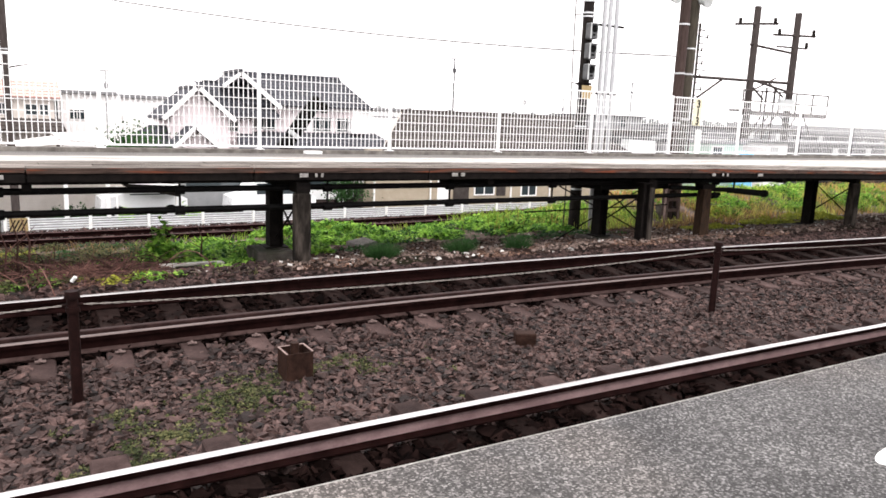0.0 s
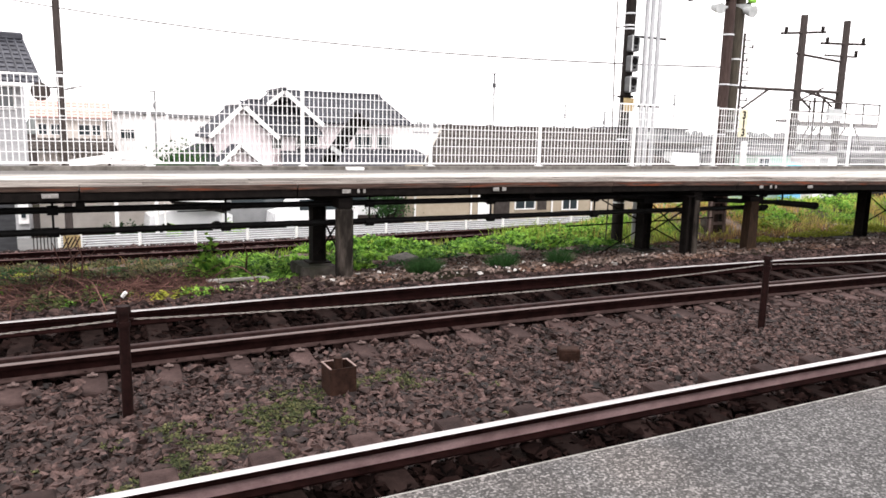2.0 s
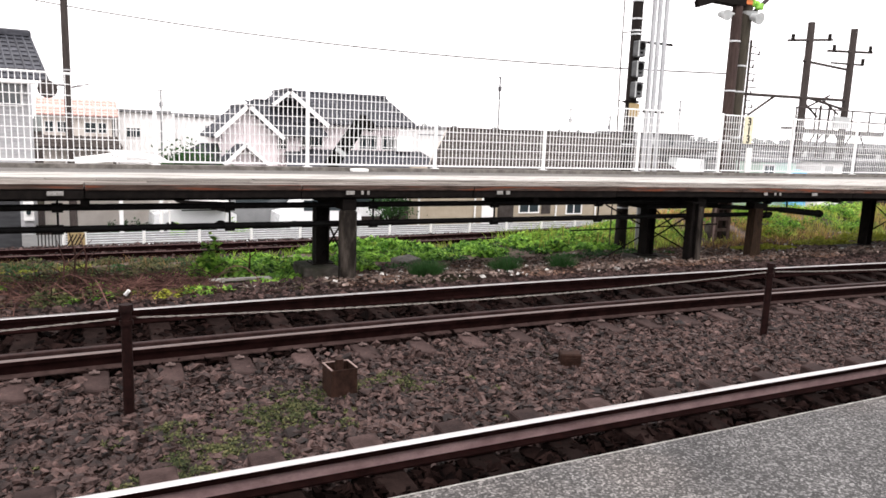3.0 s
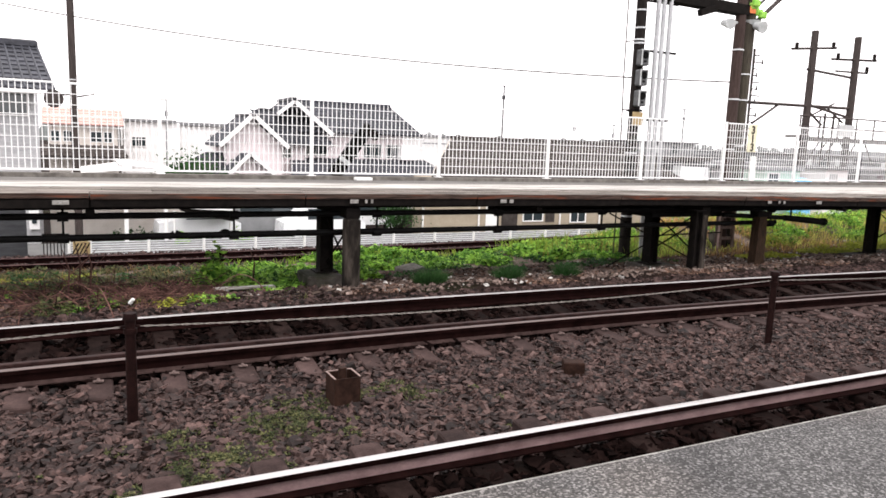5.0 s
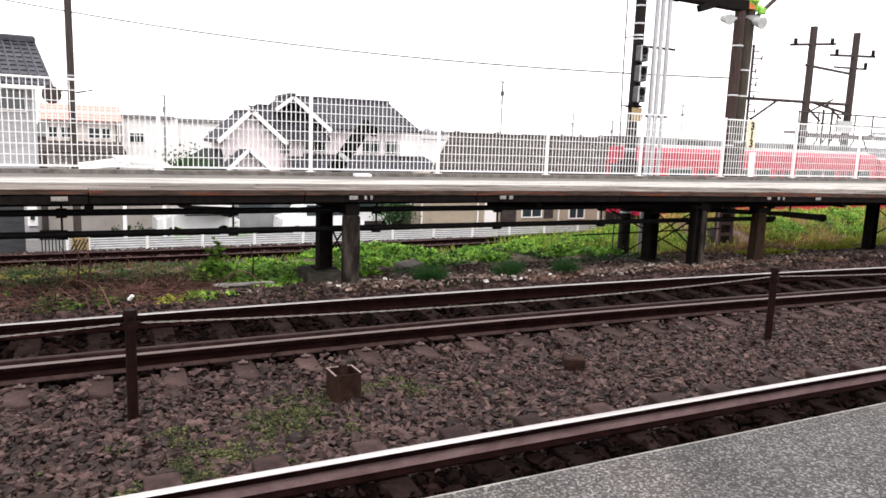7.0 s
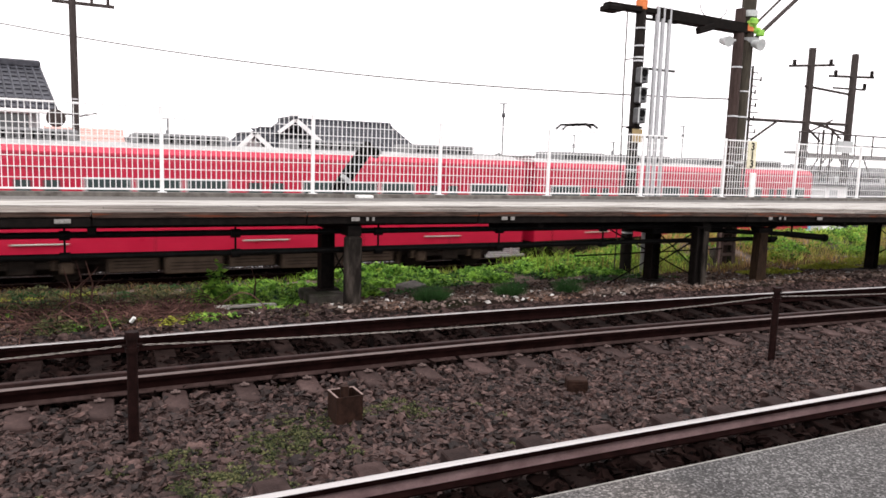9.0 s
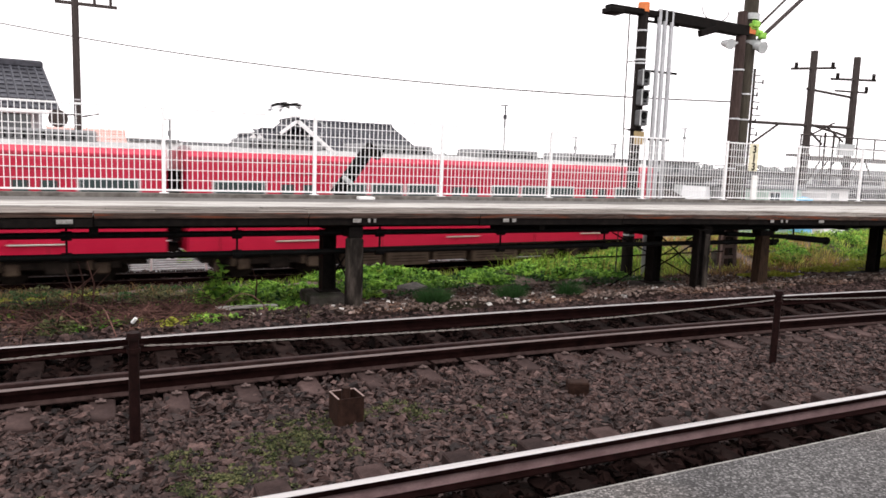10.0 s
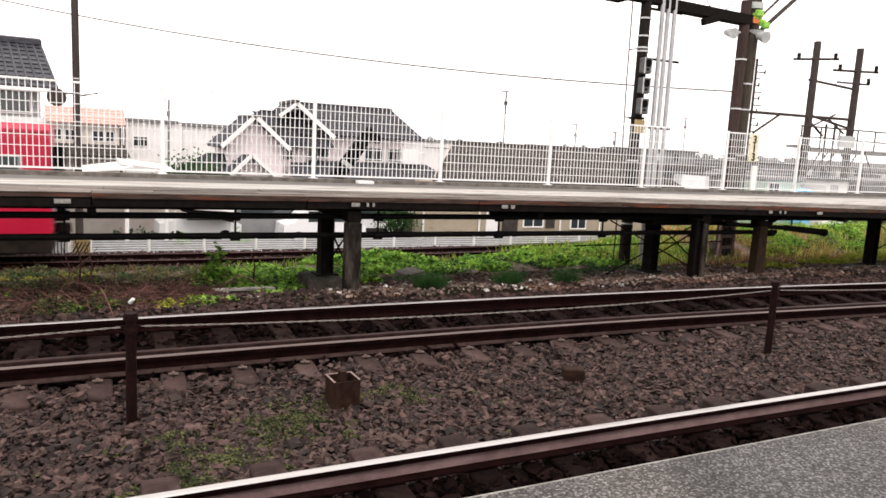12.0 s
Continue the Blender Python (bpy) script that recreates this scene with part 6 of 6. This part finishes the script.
leaves("weeds", "scattered fresh green weeds in the dead stems", "weeds", [(rng.uniform(-2.6, 1.8), rng.uniform(10.3, 14.5), rng.uniform(0.12, 0.28), rng.uniform(0.05, 0.2)) for _ in range(20)], M["leaf"], 0.045, 420)
blades("grass", "yellow-green rough grass on the bank", "grass", [(13, 36, 14.6, 19.4)], M["bank_grass"], 0.36, 0.011, 150)
blades("grass", "tall green grass gone to seed", "grass", [(10.5, 15.0, 15.4, 18.0)], M["grass"], 0.5, 0.009, 70, 0.5)
blades("grass", "green grass on the slope behind the platform", "grass", [(2, 14, 15.6, 18.8)], M["grass"], 0.24, 0.01, 60)
leaves("weeds", "low mixed weeds before the sunken track", "weeds", [(rng.uniform(-4.2, 2.2), rng.uniform(13.0, 19.3), rng.uniform(0.2, 0.5), rng.uniform(0.06, 0.24)) for _ in range(110)], M["leaf_olive"], 0.05, 300)
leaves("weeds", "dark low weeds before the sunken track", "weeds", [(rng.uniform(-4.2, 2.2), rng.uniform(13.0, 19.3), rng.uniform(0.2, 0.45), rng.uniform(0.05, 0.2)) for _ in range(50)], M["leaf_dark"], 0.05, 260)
blades("grass", "short green grass at the foot of the bank", "grass", [(-2.8, 3.4, 10.2, 14.5)], M["leaf_olive"], 0.14, 0.006, 60)
blades("dry_grass", "dry brown grass and stalks beside the track", "grass", [(-4.0, 2.4, 12.6, 19.5)], M["dry"], 0.22, 0.006, 50, 1.0)
blades("grass", "rough green grass before the sunken track", "grass", [(-4.0, 3.0, 12.8, 18.8)], M["leaf_olive"], 0.17, 0.008, 70, 1.1)
blades("dry_grass", "dry straw-coloured grass on the bank", "grass", [(13.5, 21, 13.6, 16.4)], M["dry"], 0.34, 0.008, 110, 0.7)
bank = [(rng.uniform(14.5, 33), rng.uniform(15.4, 19.0), rng.uniform(0.25, 0.7), rng.uniform(0.15, 0.5)) for _ in range(95)]
leaves("weeds", "mixed green weeds over the bank", "weeds", bank, M["leaf"], 0.06, 190)
leaves("weeds", "yellowing weeds over the bank", "weeds", [(rng.uniform(14.5, 33), rng.uniform(14.8, 18.5), rng.uniform(0.2, 0.6), rng.uniform(0.12, 0.4)) for _ in range(60)], M["leaf_yellow"], 0.045, 170)
leaves("weeds", "yellow-green new shoots among the broad-leaved weeds", "weeds", [(x + rng.normal() * 0.2, y + rng.normal() * 0.2, r * 0.6, h_ * 1.15) for x, y, r, h_ in spots[::4]], M["leaf_yellow"], 0.045, 60)
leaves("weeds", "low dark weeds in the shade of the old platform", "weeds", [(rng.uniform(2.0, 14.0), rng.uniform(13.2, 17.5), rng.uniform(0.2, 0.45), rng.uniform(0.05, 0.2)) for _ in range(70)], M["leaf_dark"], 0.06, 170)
canes = Mesh()
for i in range(34):
    x, y = rng.uniform(-2.8, 1.7), rng.uniform(10.4, 13.6)
    z = float(ground_z(x, y))
    a, l, h_ = rng.uniform(0, 2 * math.pi), rng.uniform(0.6, 1.5), rng.uniform(0.15, 0.5)
    pts = [(x + l * u * math.cos(a + 0.3 * u), y + l * u * math.sin(a + 0.3 * u), z - 0.03 + h_ * 4 * u * (1 - u) * 0.8 + 0.04 * u) for u in np.linspace(0, 1, 7)]
    canes.pipe(pts, 0.007, 5)
tagged(part("dead_canes", canes, M["stem"]), "long arching reddish brown bramble canes", "dead plants", kind="stuff")
st = Mesh()
for i in range(620):
    x, y = rng.normal(-0.2, 1.4), rng.uniform(10.1, 13.5)
    if x > 2.2:
        continue
    z = float(ground_z(x, y))
    a = rng.uniform(0, 2 * math.pi)
    l = rng.uniform(0.15, 0.75)
    e = rng.uniform(0.05, 0.75)
    mid = (x + 0.5 * l * math.cos(a), y + 0.5 * l * math.sin(a), z + l * e * 0.55)
    st.tube((x, y, z - 0.03), mid, 0.0075, 0.006, 5).tube(mid, (x + l * math.cos(a + 0.3), y + l * math.sin(a + 0.3), z + l * e * 0.7), 0.0055, 0.0025, 5)
for x, y, h_ in ((-0.2, 12.1, 1.0), (-0.05, 12.2, 0.9), (-0.35, 12.0, 0.8), (2.65, 13.2, 0.7)):
    z = float(ground_z(x, y))
    st.tube((x, y, z - 0.05), (x + 0.04, y, z + h_ * 0.6), 0.02, 0.014, 6).tube((x + 0.04, y, z + h_ * 0.6), (x - 0.05, y, z + h_), 0.014, 0.006, 6)
    st.tube((x + 0.03, y, z + h_ * 0.5), (x + 0.28, y, z + h_ * 0.8), 0.01, 0.004, 5).tube((x + 0.03, y, z + h_ * 0.35), (x - 0.25, y, z + h_ * 0.6), 0.01, 0.004, 5)
for i in range(420):
    x, y = rng.normal(0.75, 0.35), rng.normal(11.3, 0.4)
    z = float(ground_z(x, y))
    a, l = rng.uniform(0, 2 * math.pi), rng.uniform(0.15, 0.5)
    st.tube((x, y, z + rng.uniform(0, 0.12)), (x + l * math.cos(a), y + l * math.sin(a), z + rng.uniform(0.02, 0.26)), 0.006, 0.003, 5)
tagged(part("dead_stems", st, M["stem"]), "tangle of dead reddish brown stems", "dead plants", kind="stuff")
leaves("hedge", "low clipped dark green hedge beside the lane", "hedge", [(0.9 + 0.42 * i, 30.2, 0.34, 0.95 - 0.03 * i) for i in range(11)], M["leaf_dark"], 0.06, 330)
leaves("weeds", "fresh green garden plants beside the awning", "weeds", [(3.1, 28.6, 0.3, 1.0), (5.2, 28.7, 0.28, 0.95), (5.6, 28.8, 0.25, 0.8)], M["leaf"], 0.06, 420)
for x, y, s, lb in ((12.3, 29.7, 1.0, "dark bare-branched shrub beside the lane"), (4.9, 40.0, 1.75, "small clipped garden tree beside the farmhouse")):
    t = thing("shrub", lb, "shrub", at=(x, y, -2.3))
    t.scale = (s, s, s)
    br = Mesh()
    for i in range(26):
        a, e = rng.uniform(0, 2 * math.pi), rng.uniform(0.5, 1.3)
        p1 = (0.35 * math.cos(a), 0.35 * math.sin(a), 0.7 * e)
        br.tube((0, 0, 0), p1, 0.03, 0.02, 5).tube(p1, (0.8 * math.cos(a + 0.4), 0.8 * math.sin(a + 0.4), 1.35 * e), 0.02, 0.008, 5)
    part("branches", br, M["pole_dark"], t)
    V, F = [], []
    for i in range(1900):
        c = Vector((rng.normal() * 0.42, rng.normal() * 0.42, 1.15 + rng.normal() * 0.32))
        u = Vector(rng.normal(size=3)).normalized() * 0.06
        w = u.cross(Vector(rng.normal(size=3))).normalized() * 0.035
        n = len(V)
        V += [c - u, c + w, c + u, c - w]
        F += [n, n + 1, n + 2, n, n + 2, n + 3]
    o = new("crown", raw_mesh("crown", np.array([v[:] for v in V]), F, 3, M["leaf_dark"]))
    o.parent = t


# ---- motion of the train ----
TRAIN_Y = 22.1
GAP = ((0.0, 136.0), (5.5, 59.6), (6.0, 52.8), (6.5, 45.0), (7.0, 38.1), (7.5, 31.4), (7.7, 28.8), (9.3, 10.03), (9.5, 7.6), (10.0, 2.0), (10.5, -3.0), (11.0, -8.35), (11.5, -13.6), (12.0, -18.8))


def on_track(x):
    """A car's pose where its middle is x along the sunken track."""
    a, b_ = float(far_bend(x - 6.2)), float(far_bend(x + 6.2))
    return pose(x, TRAIN_Y + (a + b_) / 2, far_rail_z(x), 0, 0, math.degrees(math.atan2(b_ - a, 12.4)))


def motions():
    times = sorted({t for t, g in GAP} | {5.0, 8.1, 8.5, 8.9, 9.65})
    rows = [(t, float(np.interp(t, [q[0] for q in GAP], [q[1] for q in GAP]))) for t in times]
    walk(car_front, [(t, on_track(g - 9.05)) for t, g in rows])
    walk(car_rear, [(t, on_track(g + 9.05)) for t, g in rows])


motions()
